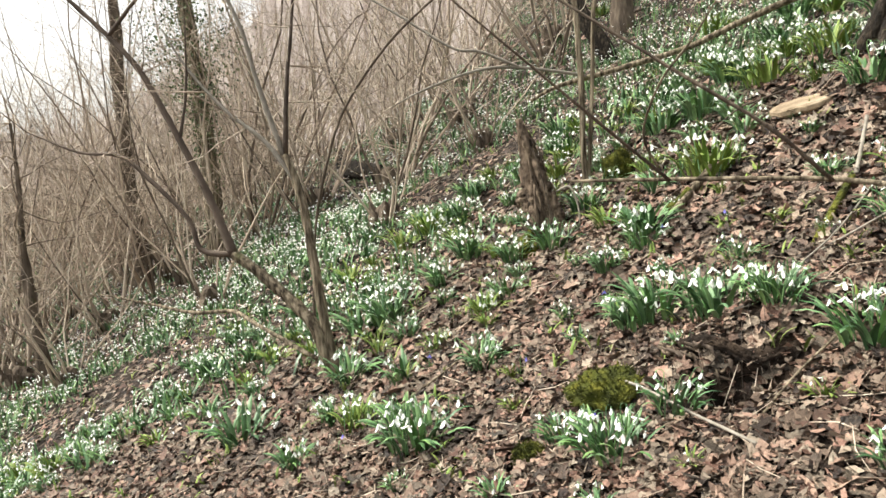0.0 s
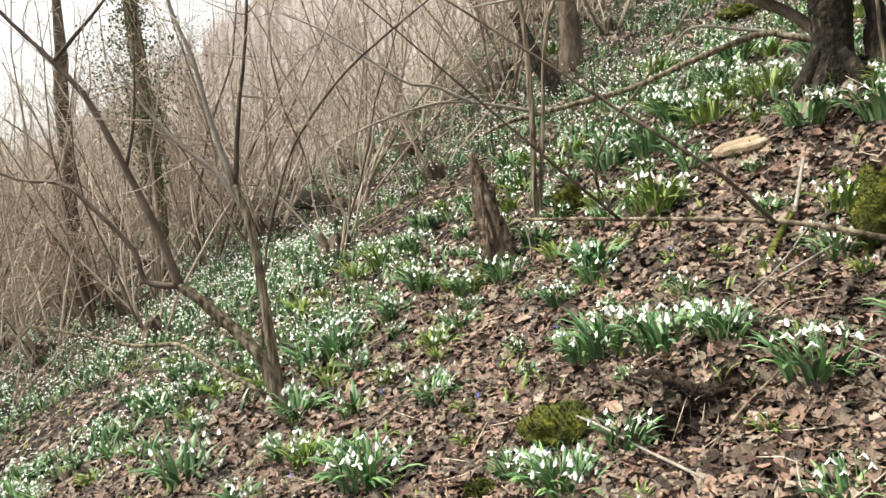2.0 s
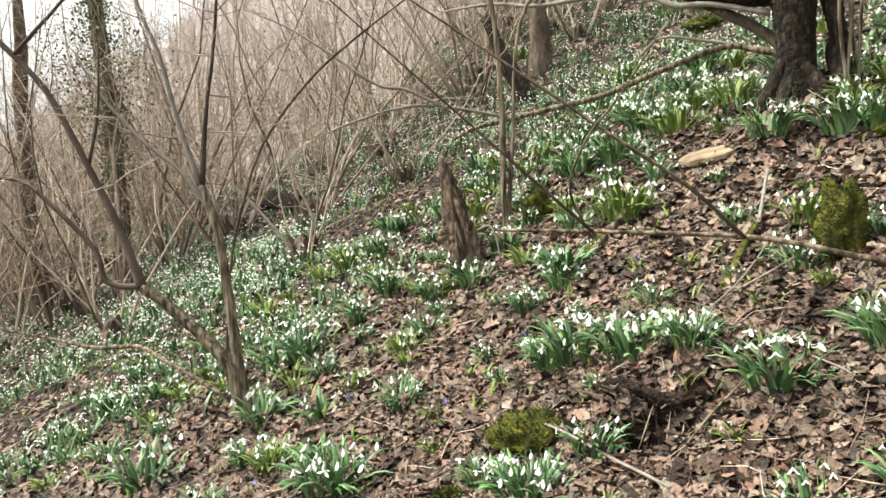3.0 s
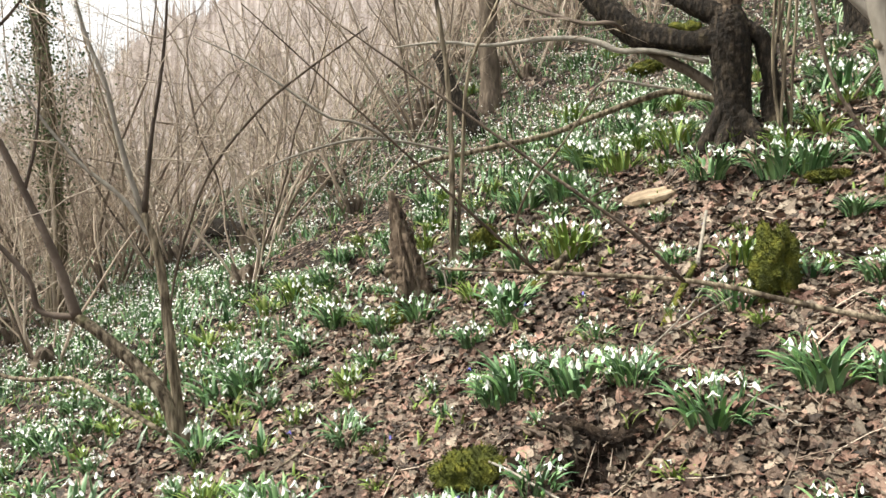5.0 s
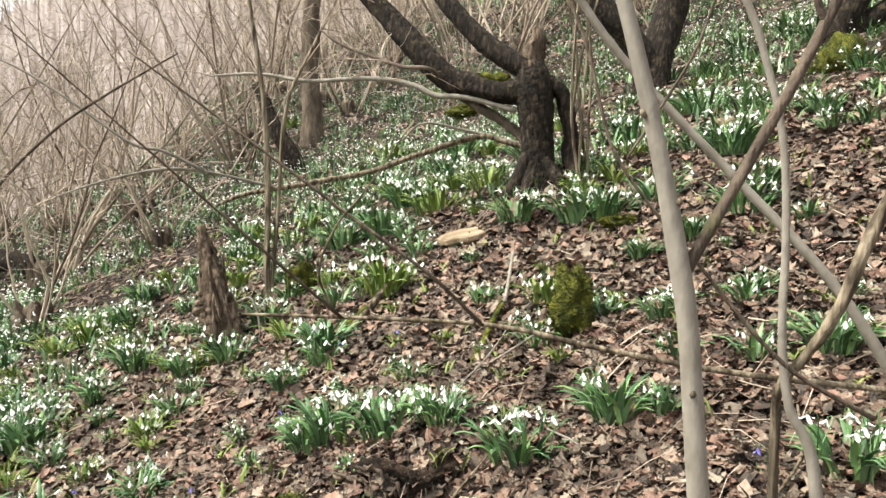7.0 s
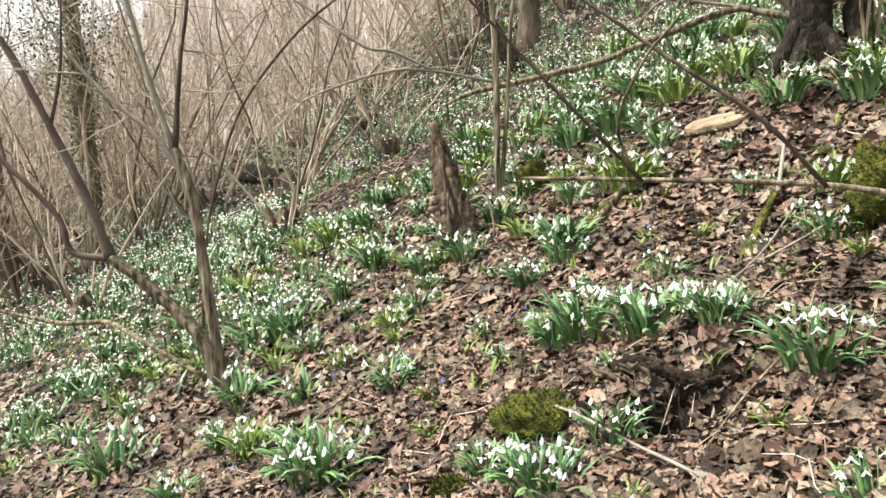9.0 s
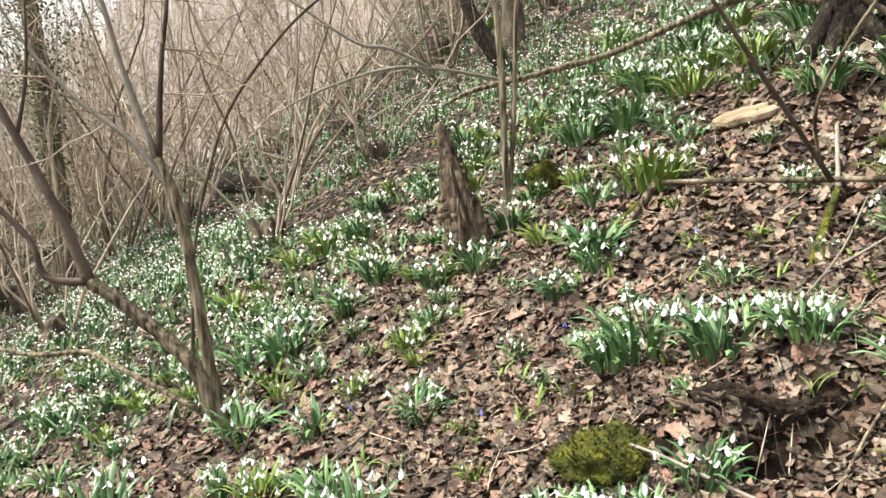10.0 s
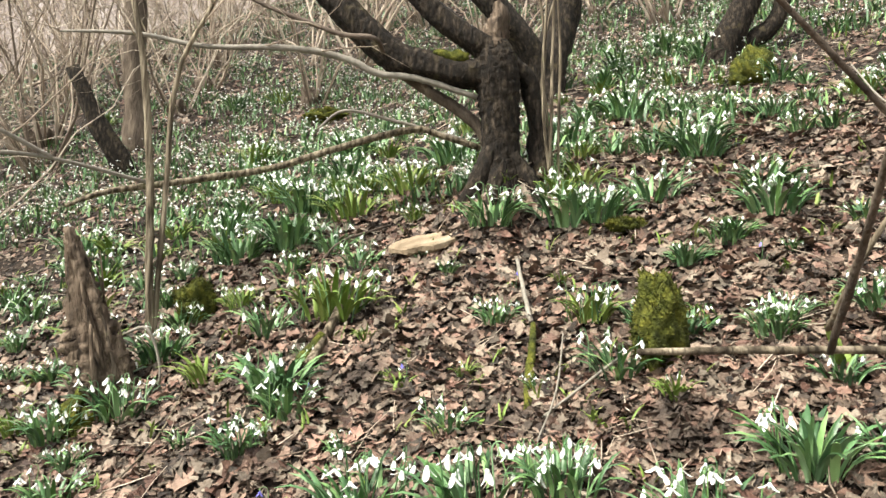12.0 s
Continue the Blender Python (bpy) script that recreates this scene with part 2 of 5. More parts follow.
# ---- fallen leaves ----
def leaf_shape(k):
    """One dead leaf, 1 long: vertices and quads, lobed, and curled its own way."""
    g = np.random.default_rng(100 + k)
    n = 8
    t = np.linspace(0, 1, n)
    lobed = np.array([0.03, 0.2, 0.4, 0.24, 0.42, 0.22, 0.27, 0.03]) if k % 3 else np.array([0.03, 0.18, 0.3, 0.34, 0.33, 0.27, 0.16, 0.02])
    w = lobed * g.uniform(0.75, 1.2)
    cup, bend, twist = g.uniform(-0.45, 0.65), g.uniform(-0.5, 0.6), g.uniform(-0.8, 0.8)
    rows = []
    for i in range(n):
        for s in (-1, 0, 1):
            x, y = t[i] - 0.5, s * w[i] * (1 + 0.35 * g.uniform(-1, 1))
            z = cup * abs(y) * (0.5 + abs(y)) * 1.5 + bend * (t[i] - 0.5) ** 2 + twist * x * y + 0.045 * g.standard_normal() * abs(s)
            rows.append((x + 0.06 * g.standard_normal() * abs(s), y, z))
    q = [(3 * i + s, 3 * i + s + 1, 3 * i + s + 4, 3 * i + s + 3) for i in range(n - 1) for s in (0, 1)]
    return np.array(rows), np.array(q)


def plain_leaf(k):
    """A dead leaf of two bent faces, for the farther ground."""
    g = np.random.default_rng(160 + k)
    a, b, c = g.uniform(0.2, 0.36), g.uniform(-0.16, 0.2), g.uniform(-0.1, 0.12)
    v = [(-0.5, 0, c), (-0.1, -a, b), (0.05, 0, 0), (-0.05, a * 0.9, b), (0.5, 0.03, -c), (0.2, a * 0.8, b * 0.7)]
    return np.array(v), np.array([(0, 1, 2, 3), (2, 4, 5, 3)])


LEAVES = [leaf_shape(k) for k in range(24)]
PLAIN_LEAVES = [plain_leaf(k) for k in range(24)]


def scatter_litter():
    g = np.random.default_rng(3)
    pts, sizes = [], []
    for r0, r1, density, size in ((0.0, 2.8, 1150, 0.043), (0.0, 2.8, 2300, 0.024), (2.8, 5.0, 760, 0.048), (2.8, 5.0, 1100, 0.028), (5.0, 9.5, 620, 0.052), (9.5, 18, 190, 0.085), (18, 40, 26, 0.2)):
        n = int(density * (r1 * r1 - r0 * r0) * 0.5 * radians(118))
        r = np.sqrt(g.uniform(r0 * r0, r1 * r1, n))
        a = radians(90) - g.uniform(radians(-44), radians(74), n)
        pts.append(np.stack([r * np.cos(a), r * np.sin(a)], -1))
        sizes.append(size * np.exp(0.5 * g.standard_normal(n)).clip(0.35, 1.5))
    for r0, r1, density, size in ((0.0, 3.0, 1100, 0.045), (3.0, 8.0, 260, 0.07)):
        n = int(density * (r1 * r1 - r0 * r0) * 0.5 * radians(242))
        r = np.sqrt(g.uniform(r0 * r0, r1 * r1, n))
        a = radians(90) - g.uniform(radians(74), radians(316), n)
        pts.append(np.stack([r * np.cos(a), r * np.sin(a)], -1))
        sizes.append(size * np.exp(0.4 * g.standard_normal(n)).clip(0.4, 1.8))
    pts, sizes = np.vstack(pts), np.concatenate(sizes)
    hollow = ((pts[:, 0] - 0.68) / 0.16) ** 2 + ((pts[:, 1] - 1.87) / 0.09) ** 2 < g.uniform(0.4, 1.1, len(pts))
    pts, sizes = pts[~hollow], sizes[~hollow]
    n = len(pts)
    x, y = pts.T
    z = land(x, y)
    up = np.stack([-(land(x + 0.04, y) - z) / 0.04, -(land(x, y + 0.04) - z) / 0.04, np.ones(n)], -1)
    up += (0.12 + 0.2 * g.random((n, 1))) * g.standard_normal((n, 3))
    up /= np.linalg.norm(up, axis=1)[:, None]
    along = np.cross(up, g.standard_normal((n, 3)))
    along /= np.linalg.norm(along, axis=1)[:, None]
    side = np.cross(up, along)
    kind = g.integers(0, 24, n)
    near = np.argsort((x - 0.75) ** 2 + (y - 1.75) ** 2)[:300]
    mask = np.ones(n, bool)
    mask[near] = False
    pile = Pile()
    fine = np.hypot(x, y) < 5
    for k in range(48):
        i = np.where((kind == k % 24) & mask & (fine == (k < 24)))[0]
        v, q = LEAVES[k] if k < 24 else PLAIN_LEAVES[k - 24]
        w = (v[None, :, :1] * along[i, None] + v[None, :, 1:2] * side[i, None] + v[None, :, 2:] * up[i, None]) * sizes[i, None, None]
        w += np.stack([x[i], y[i], z[i] + 0.004 + 0.018 * g.random(len(i))], -1)[:, None]
        pile.add((w.reshape(-1, 3), (q[None] + len(v) * np.arange(len(i))[:, None, None]).reshape(-1, 4)))
    for r0, r1, density, size in ((0.7, 2.8, 4200, 0.011), (2.8, 4.6, 1500, 0.014)):
        m = int(density * (r1 * r1 - r0 * r0) * 0.5 * radians(118))
        r = np.sqrt(g.uniform(r0 * r0, r1 * r1, m))
        a = radians(90) - g.uniform(radians(-44), radians(74), m)
        p = np.stack([r * np.cos(a), r * np.sin(a)], -1)
        c = np.concatenate([p, (land(p[:, 0], p[:, 1]) + 0.012 + 0.016 * g.random(m))[:, None]], 1)
        u = g.standard_normal((m, 3)) * (1, 1, 0.5)
        u *= (size * g.uniform(0.5, 1.6, m) / np.linalg.norm(u, axis=1))[:, None]
        w = np.cross(u, g.standard_normal((m, 3)) * 0.5 + (0, 0, 1))
        w *= g.uniform(0.3, 0.8, m)[:, None]
        lift = np.zeros((m, 3))
        lift[:, 2] = g.uniform(-0.5, 0.6, m) * size
        v = np.stack([c - u - w + lift, c - u * 0.8 + w, c - w * 0.6, c + w * 1.1 + lift * 0.5, c + u - w * 0.4, c + u * 1.2 + w + lift], 1)
        q = np.array([(0, 1, 3, 2), (2, 3, 5, 4)])
        pile.add((v.reshape(-1, 3), (q[None] + 6 * np.arange(m)[:, None, None]).reshape(-1, 4)))
    ob = new("leaf_litter", pile.mesh("leaf_litter", [M_LITTER]))
    tagged(ob, "brown curled dead leaves covering the woodland floor", "leaves", kind="stuff")
    singles = [big_mesh("leaf", v, q, [M_LITTER]) for v, q in LEAVES]
    for i in near:
        one = new("leaf", singles[kind[i]])
        m = Matrix((tuple(along[i]), tuple(side[i]), tuple(up[i]))).transposed().to_4x4()
        one.matrix_world = Matrix.Translation((x[i], y[i], z[i] + 0.02)) @ m @ Matrix.Scale(sizes[i], 4)
        one.parent = ground


scatter_litter()


# ---- snowdrops ----
def strap_leaf(g, length, width, lean, turn, base):
    """An arching, slightly keeled strap leaf."""
    n = 6
    t = np.linspace(0, 1, n)
    ang = lean * (0.25 + t ** 1.3)
    dz, dr = np.cos(ang), np.sin(ang)
    r = np.concatenate([[0], np.cumsum(dr[:-1])]) * length / (n - 1)
    z = np.concatenate([[0], np.cumsum(dz[:-1])]) * length / (n - 1)
    w = width * np.array([0.6, 0.95, 1.0, 0.95, 0.75, 0.1])
    c, s = math.cos(turn), math.sin(turn)
    rows = []
    for i in range(n):
        for k in (-1, 0, 1):
            rr = r[i] - abs(k) * 0.0 - (0.25 * w[i] if k == 0 else 0) * math.cos(ang[i])
            zz = z[i] - (0.25 * w[i] if k == 0 else 0) * -math.sin(ang[i])
            rows.append((base[0] + c * rr - s * k * w[i] / 2, base[1] + s * rr + c * k * w[i] / 2, zz - 0.012))
    q = [(3 * i + k, 3 * i + k + 1, 3 * i + k + 4, 3 * i + k + 3) for i in range(n - 1) for k in (0, 1)]
    return np.array(rows), np.array(q)


def flower_mesh(k, petal=None):
    """A nodding flower on its own arched stem, standing at the origin: the stem with its green ovary, and the tepals with the inner cup."""
    g = np.random.default_rng(300 + k)
    h, reach = g.uniform(0.115, 0.165), g.uniform(0.018, 0.035)
    pile, white = Pile(), Pile()
    stem = [(0, 0, -0.01, 0.0022), (0.003, 0, h * 0.55, 0.002), (0.006, 0, h * 0.93, 0.0016), (0.006 + reach * 0.5, 0, h * 1.02, 0.001), (0.006 + reach, 0, h * 0.97, 0.0008)]
    pile.add(tube(smooth_path(stem, 3), 4))
    x0, z0 = 0.006 + reach, h * 0.97
    pile.add(tube(np.array([(x0, 0, z0 + 0.001, 0.001), (x0, 0, z0 - 0.003, 0.0034), (x0, 0, z0 - 0.007, 0.0034), (x0, 0, z0 - 0.009, 0.002)]), 6))
    open_ = g.uniform(0.3, 0.95)
    length = g.uniform(0.024, 0.032)
    turn = g.uniform(0, 2)
    for p in range(3):
        a = turn + p * 2 * math.pi / 3 + 0.1 * g.standard_normal()
        c, s = math.cos(a), math.sin(a)
        rows = []
        for i, (t, w) in enumerate(((0, 0.1), (0.3, 0.28), (0.62, 0.38), (0.88, 0.26), (1.0, 0.05))):
            ang = open_ * (0.55 + 0.5 * t)
            r, z = math.sin(ang) * t * length + 0.001, -math.cos(ang) * t * length
            for side in (-1, 0, 1):
                q = side * w * length / 2 * 1.15
                rr, zz = r - (abs(side) * 0.16 * w * length) * math.cos(ang), z - abs(side) * 0.16 * w * length * math.sin(ang)
                rows.append((x0 + c * rr - s * q, s * rr + c * q, z0 - 0.0075 + zz))
        q = np.array([(3 * i + k2, 3 * i + k2 + 1, 3 * i + k2 + 4, 3 * i + k2 + 3) for i in range(4) for k2 in (0, 1)])
        white.add((np.array(rows), q))
    white.add(tube(np.array([(x0, 0, z0 - 0.008, 0.002), (x0, 0, z0 - 0.013, 0.0042), (x0, 0, z0 - 0.020, 0.0048)]), 6))
    return pile.mesh("flower", [M_LEAF]), white.mesh("corolla", [petal or M_PETAL])


def flower_on(parent, meshes):
    """A flower as a part of the thing parent, with its tepals as a piece of it."""
    f = new("flower", meshes[0])
    f.parent = parent
    t = new("corolla", meshes[1])
    t.parent = f
    return f


FLOWERS = [flower_mesh(k) for k in range(9)]


def snowdrop_clump(k, leaves, flowers, spread, leaf_mat, lean=0.8):
    """A tuft about 0.24 across at the origin."""
    g = np.random.default_rng(500 + k)
    top = root("snowdrop_clump", (0, 0, 0), "clump of white snowdrops with strap-like green leaves", "snowdrop", "snowdrops on the bank")
    pile = Pile()
    for i in range(int(leaves * 1.25)):
        a, r = g.uniform(0, 2 * math.pi), spread * math.sqrt(g.random())
        turn = a + 0.5 * g.standard_normal()
        pile.add(strap_leaf(g, g.uniform(0.1, 0.19), g.uniform(0.011, 0.02), min(1.7, lean * (0.3 + 1.25 * r / spread) * g.uniform(0.5, 1.3)), turn, (r * math.cos(a), r * math.sin(a))))
    ob = new("foliage", pile.mesh("foliage", [leaf_mat]))
    ob.parent = top
    for i in range(int(flowers * 1.35)):
        a, r = g.uniform(0, 2 * math.pi), spread * 1.25 * math.sqrt(g.random())
        f = flower_on(top, FLOWERS[int(g.integers(0, 9))])
        f.matrix_basis = pose(r * math.cos(a), r * math.sin(a), 0, 18 * g.standard_normal() * 0.6, 18 * g.standard_normal() * 0.6, math.degrees(a) + 50 * g.standard_normal()) @ Matrix.Scale(g.uniform(0.85, 1.12), 4)
    return top


PATTERNS = [snowdrop_clump(0, 40, 11, 0.085, M_LEAF, 1.35), snowdrop_clump(1, 34, 9, 0.08, M_LEAF, 1.5), snowdrop_clump(2, 46, 15, 0.095, M_LEAF, 1.35), snowdrop_clump(3, 26, 7, 0.07, M_LEAF, 1.55),
            snowdrop_clump(4, 36, 13, 0.09, M_YELLOW_LEAF, 1.3), snowdrop_clump(5, 20, 4, 0.06, M_LEAF, 1.4), snowdrop_clump(6, 26, 2, 0.06, M_YELLOW_LEAF, 1.4), snowdrop_clump(7, 52, 5, 0.07, M_LEAF, 1.5)]
taken = []
FIRST = set(range(8))


def plant(k, x, y, size, turn):
    m = Matrix.Translation(ground_at(x, y, 0.004)) @ pose(0, 0, 0, 0, 0, turn) @ Matrix.Scale(size, 4)
    taken.append((x, y))
    if k in FIRST:
        FIRST.remove(k)
        PATTERNS[k].matrix_basis = m
        return PATTERNS[k]
    c = copy_thing(PATTERNS[k], Matrix.Identity(4))
    c.matrix_basis = m
    return c


BANK = [ (0.57, 2.43, 0.90), (0.50, 2.46, 0.67), (0.71, 2.19, 0.97), (0.81, 2.03, 0.62), (0.96, 1.79, 0.80), (0.49, 1.87, 0.61), (0.20, 1.98, 0.48), (0.31, 1.82, 0.69), (-0.04, 2.71, 0.73), (-0.28, 2.33, 0.88), (0.49, 3.02, 0.61), (0.87, 2.51, 0.34) ]
FOOT = [ (-1.20, 3.13, 1.48), (-0.70, 2.87, 0.58), (-0.71, 3.27, 0.88), (-0.58, 3.43, 0.58), (-0.26, 3.08, 0.47), (-0.75, 3.91, 1.05), (-0.57, 3.85, 1.16), (-0.44, 3.49, 0.70), (-0.98, 4.78, 0.95), (-0.05, 3.23, 0.65), (0.06, 3.35, 0.67), (0.12, 3.76, 0.75), (-0.13, 4.21, 0.98), (-0.64, 5.00, 0.99), (-0.44, 5.07, 1.34), (-0.97, 5.51, 0.91), (-0.24, 5.12, 1.01) ]
STUMP = [ (0.32, 3.66, 0.85), (0.52, 3.90, 0.78), (0.68, 3.19, 0.96), (0.65, 3.03, 0.71), (1.04, 3.46, 1.26), (1.15, 4.08, 0.67), (1.05, 4.52, 1.11), (1.25, 4.32, 1.21), (1.30, 3.72, 0.68), (1.42, 2.50, 0.67), (1.29, 2.79, 0.37), (0.57, 5.79, 1.14) ]
SLOPE = [ (1.66, 3.26, 0.89), (1.87, 3.03, 1.07), (1.97, 2.94, 0.87), (2.20, 2.84, 0.99), (2.26, 2.35, 0.87), (2.74, 3.82, 1.62), (3.26, 3.83, 1.61), (2.73, 3.25, 0.72), (2.78, 3.00, 0.92), (3.34, 3.20, 0.79), (3.38, 3.55, 0.85), (1.49, 2.19, 0.30), (1.59, 1.99, 0.45), (1.50, 2.35, 0.43), (2.38, 4.47, 1.31), (4.76, 5.16, 1.69), (5.08, 4.86, 1.47), (4.77, 4.29, 1.13), (3.32, 2.94, 0.74), (3.26, 2.60, 0.68) ]
EDGE = [ (1.22, 1.71, 0.83), (1.46, 1.76, 0.44), (1.86, 1.86, 0.46), (2.04, 2.38, 0.42), (2.29, 2.06, 0.48) ]
LOW = [ (0.96, 1.27, 0.47), (0.81, 1.38, 0.30), (1.29, 1.59, 0.53), (1.79, 2.40, 0.52), (1.65, 1.99, 0.30), (2.00, 2.40, 0.53) ]
TOP = [ (1.05, 4.57, 1.08), (1.25, 4.34, 1.11), (1.58, 4.78, 1.64), (1.63, 4.36, 1.36), (1.97, 4.98, 1.21), (1.97, 4.34, 1.68), (1.63, 3.30, 0.70), (1.79, 3.10, 1.23), (1.98, 3.17, 0.69), (0.58, 5.78, 1.14), (1.94, 6.39, 1.74), (2.19, 5.37, 1.31), (1.19, 4.99, 0.84), (1.60, 10.43, 2.06), (2.73, 9.04, 1.84), (3.16, 8.73, 1.50) ]
RIGHT = [(1.59, 1.58, 0.60), (1.73, 1.45, 0.76), (1.43, 1.14, 0.71), (1.78, 1.81, 0.60), (3.15, 2.71, 0.71), (2.48, 2.50, 0.84), (2.83, 3.10, 1.14), (1.27, 2.27, 0.7), (1.47, 2.3, 0.6)]
CHOICE = random.Random(11)
for spots, kinds in ((BANK, (0, 2, 1, 2, 0, 3)), (FOOT, (3, 0, 1, 6, 4)), (STUMP, (1, 0, 7, 3, 4)), (SLOPE, (0, 1, 2, 3)), (EDGE, (7, 5, 3)), (LOW, (1, 3, 5, 7)), (RIGHT, (5, 7, 0, 5, 3, 1, 0, 3, 5)), (TOP, (4, 0, 2, 4, 1))):
    for i, (x, y, size) in enumerate(spots):
        if any((x - a) ** 2 + (y - b) ** 2 < 0.14 ** 2 for a, b in taken) and spots in (TOP, STUMP):
            continue
        plant(kinds[i % len(kinds)], x, y, max(0.6, min(1.35, size * 1.15)), CHOICE.uniform(0, 360))


def drift(n, x0, x1, y0, y1, gap, keep, small=0.5, large=1.05, kinds=(0, 1, 3, 5, 6, 4, 3)):
    """Strews clumps over a stretch of the bank, none nearer than gap to another; keep(x, y) says where they grow."""
    done = 0
    for _ in range(n * 30):
        x, y = CHOICE.uniform(x0, x1), CHOICE.uniform(y0, y1)
        if done >= n or not keep(x, y) or any((x - a) ** 2 + (y - b) ** 2 < gap * gap for a, b in taken):
            continue
        plant(CHOICE.choice(kinds), x, y, CHOICE.uniform(small, large), CHOICE.uniform(0, 360))
        done += 1


def bare(x, y):
    """The open patches of dead leaves."""
    return (0.0 < x < 0.5 and 2.2 < y < 3.4) or (0.75 < x < 1.9 and 1.9 < y < 3.1) or (0.4 < x < 1.7 and y < 1.7) or (1.8 < x < 3.2 and 1.2 < y < 2.6)


def patch(x, y):
    """Where the flowers stand thick, between -0.5 and 0.5."""
    return 0.25 * math.sin(1.9 * x + 0.8 * y) + 0.25 * math.sin(2.7 * y - 1.1 * x + 1)


drift(60, -3.0, -0.2, 2.5, 5.2, 0.2, lambda x, y: x < -0.25 - 0.12 * (y - 2) and patch(x, y) > (0.25 if y < 3.6 else -0.1), 0.5, 0.95)
drift(45, -0.6, 2.0, 3.5, 5.6, 0.2, lambda x, y: not bare(x, y))
drift(35, 1.6, 4.2, 2.6, 5.2, 0.2, lambda x, y: not bare(x, y) and math.hypot(x - 1.85, y - 3.42) > 0.28)
drift(34, -0.4, 2.4, 1.4, 3.6, 0.18, lambda x, y: x > -0.45, 0.3, 0.5, (5, 6, 6, 3))


def blades(g, n, s, spread):
    """n short arching leaves round the origin, of two faces each."""
    b = spread * s * g.standard_normal((n, 2))
    turn, lean, length = g.uniform(0, 6.3, n), g.uniform(0.2, 1.2, n), g.uniform(0.08, 0.15, n) * s
    out, side = np.stack([np.cos(turn), np.sin(turn)], -1), np.stack([-np.sin(turn), np.cos(turn)], -1)
    v = np.zeros((n, 6, 3))
    for i, (t, w) in enumerate(((0, 0.8), (0.55, 1.0), (1.0, 0.25))):
        r, z = length * t * np.sin(lean * (0.4 + 0.6 * t)), length * t * np.cos(lean * (0.4 + 0.6 * t))
        for k in (0, 1):
            v[:, 2 * i + k, :2] = b + out * r[:, None] + side * (k - 0.5) * 0.013 * s * w
            v[:, 2 * i + k, 2] = z - 0.01
    q = np.array([(0, 1, 3, 2), (2, 3, 5, 4)])
    return v.reshape(-1, 3), (q[None] + 6 * np.arange(n)[:, None, None]).reshape(-1, 4)


def far_flowers():
    """The carpet of flowers beyond and between, too many to count."""
    g = np.random.default_rng(21)
    green, white = Pile(), Pile()
    n = 0
    while n < 9600:
        if n < 330:
            x, y = g.uniform(-3.8, 0.2), g.uniform(3.5, 7.5)
            if x > -0.35 - 0.1 * (y - 2) and g.random() < 0.8:
                continue
        else:
            r, a = 4.4 + 25 * g.random() ** 1.5, radians(90) - g.uniform(radians(-42), radians(64))
            x, y = r * math.cos(a), r * math.sin(a)
            if y < 5.4 and -3.0 < x < 4.0 and g.random() < 0.75:
                continue
        far = math.hypot(x, y) > 6.5
        if patch(x, y) + 0.3 * patch(2.3 * x + 5, 2.3 * y) < g.uniform(-0.7 if far else -0.32, 0.25):
            continue
        n += 1
        z = float(land(x, y))
        s = g.uniform(0.6, 1.25) * (1.0 + 0.02 * max(0, math.hypot(x, y) - 9))
        v, q = blades(g, 9, s, 0.065)
        green.add((v + (x, y, z), q))
        for i in range(int(g.integers(1, 6)) + far):
            b = 0.09 * s * g.standard_normal(2)
            h, w, o = g.uniform(0.08, 0.15) * s, g.uniform(0.015, 0.024) * s ** 0.5, g.uniform(0.5, 1.1)
            c = [(0, 0, 0)]
            for p in range(3):
                a = p * 2.094 + h * 90
                d, e = np.array([math.cos(a), math.sin(a), 0]), np.array([-math.sin(a), math.cos(a), 0])
                down = d * math.sin(o) - np.array([0, 0, math.cos(o)])
                c += [tuple(down * w * 0.6 + e * w * 0.24), tuple(down * w), tuple(down * w * 0.6 - e * w * 0.24)]
            white.add((np.array(c) + (x + b[0], y + b[1], z + h), np.array([(0, 1, 2, 3), (0, 4, 5, 6), (0, 7, 8, 9)])))
    ob = new("distant_snowdrop_leaves", green.mesh("distant_snowdrop_leaves", [M_LEAF]))
    tagged(ob, "green leaves of snowdrops carpeting the farther bank", "leaves", kind="stuff")
    ob = new("distant_snowdrop_flowers", white.mesh("distant_snowdrop_flowers", [M_PETAL]))
    tagged(ob, "white snowdrop flowers carpeting the farther bank", "flowers", kind="stuff")


far_flowers()


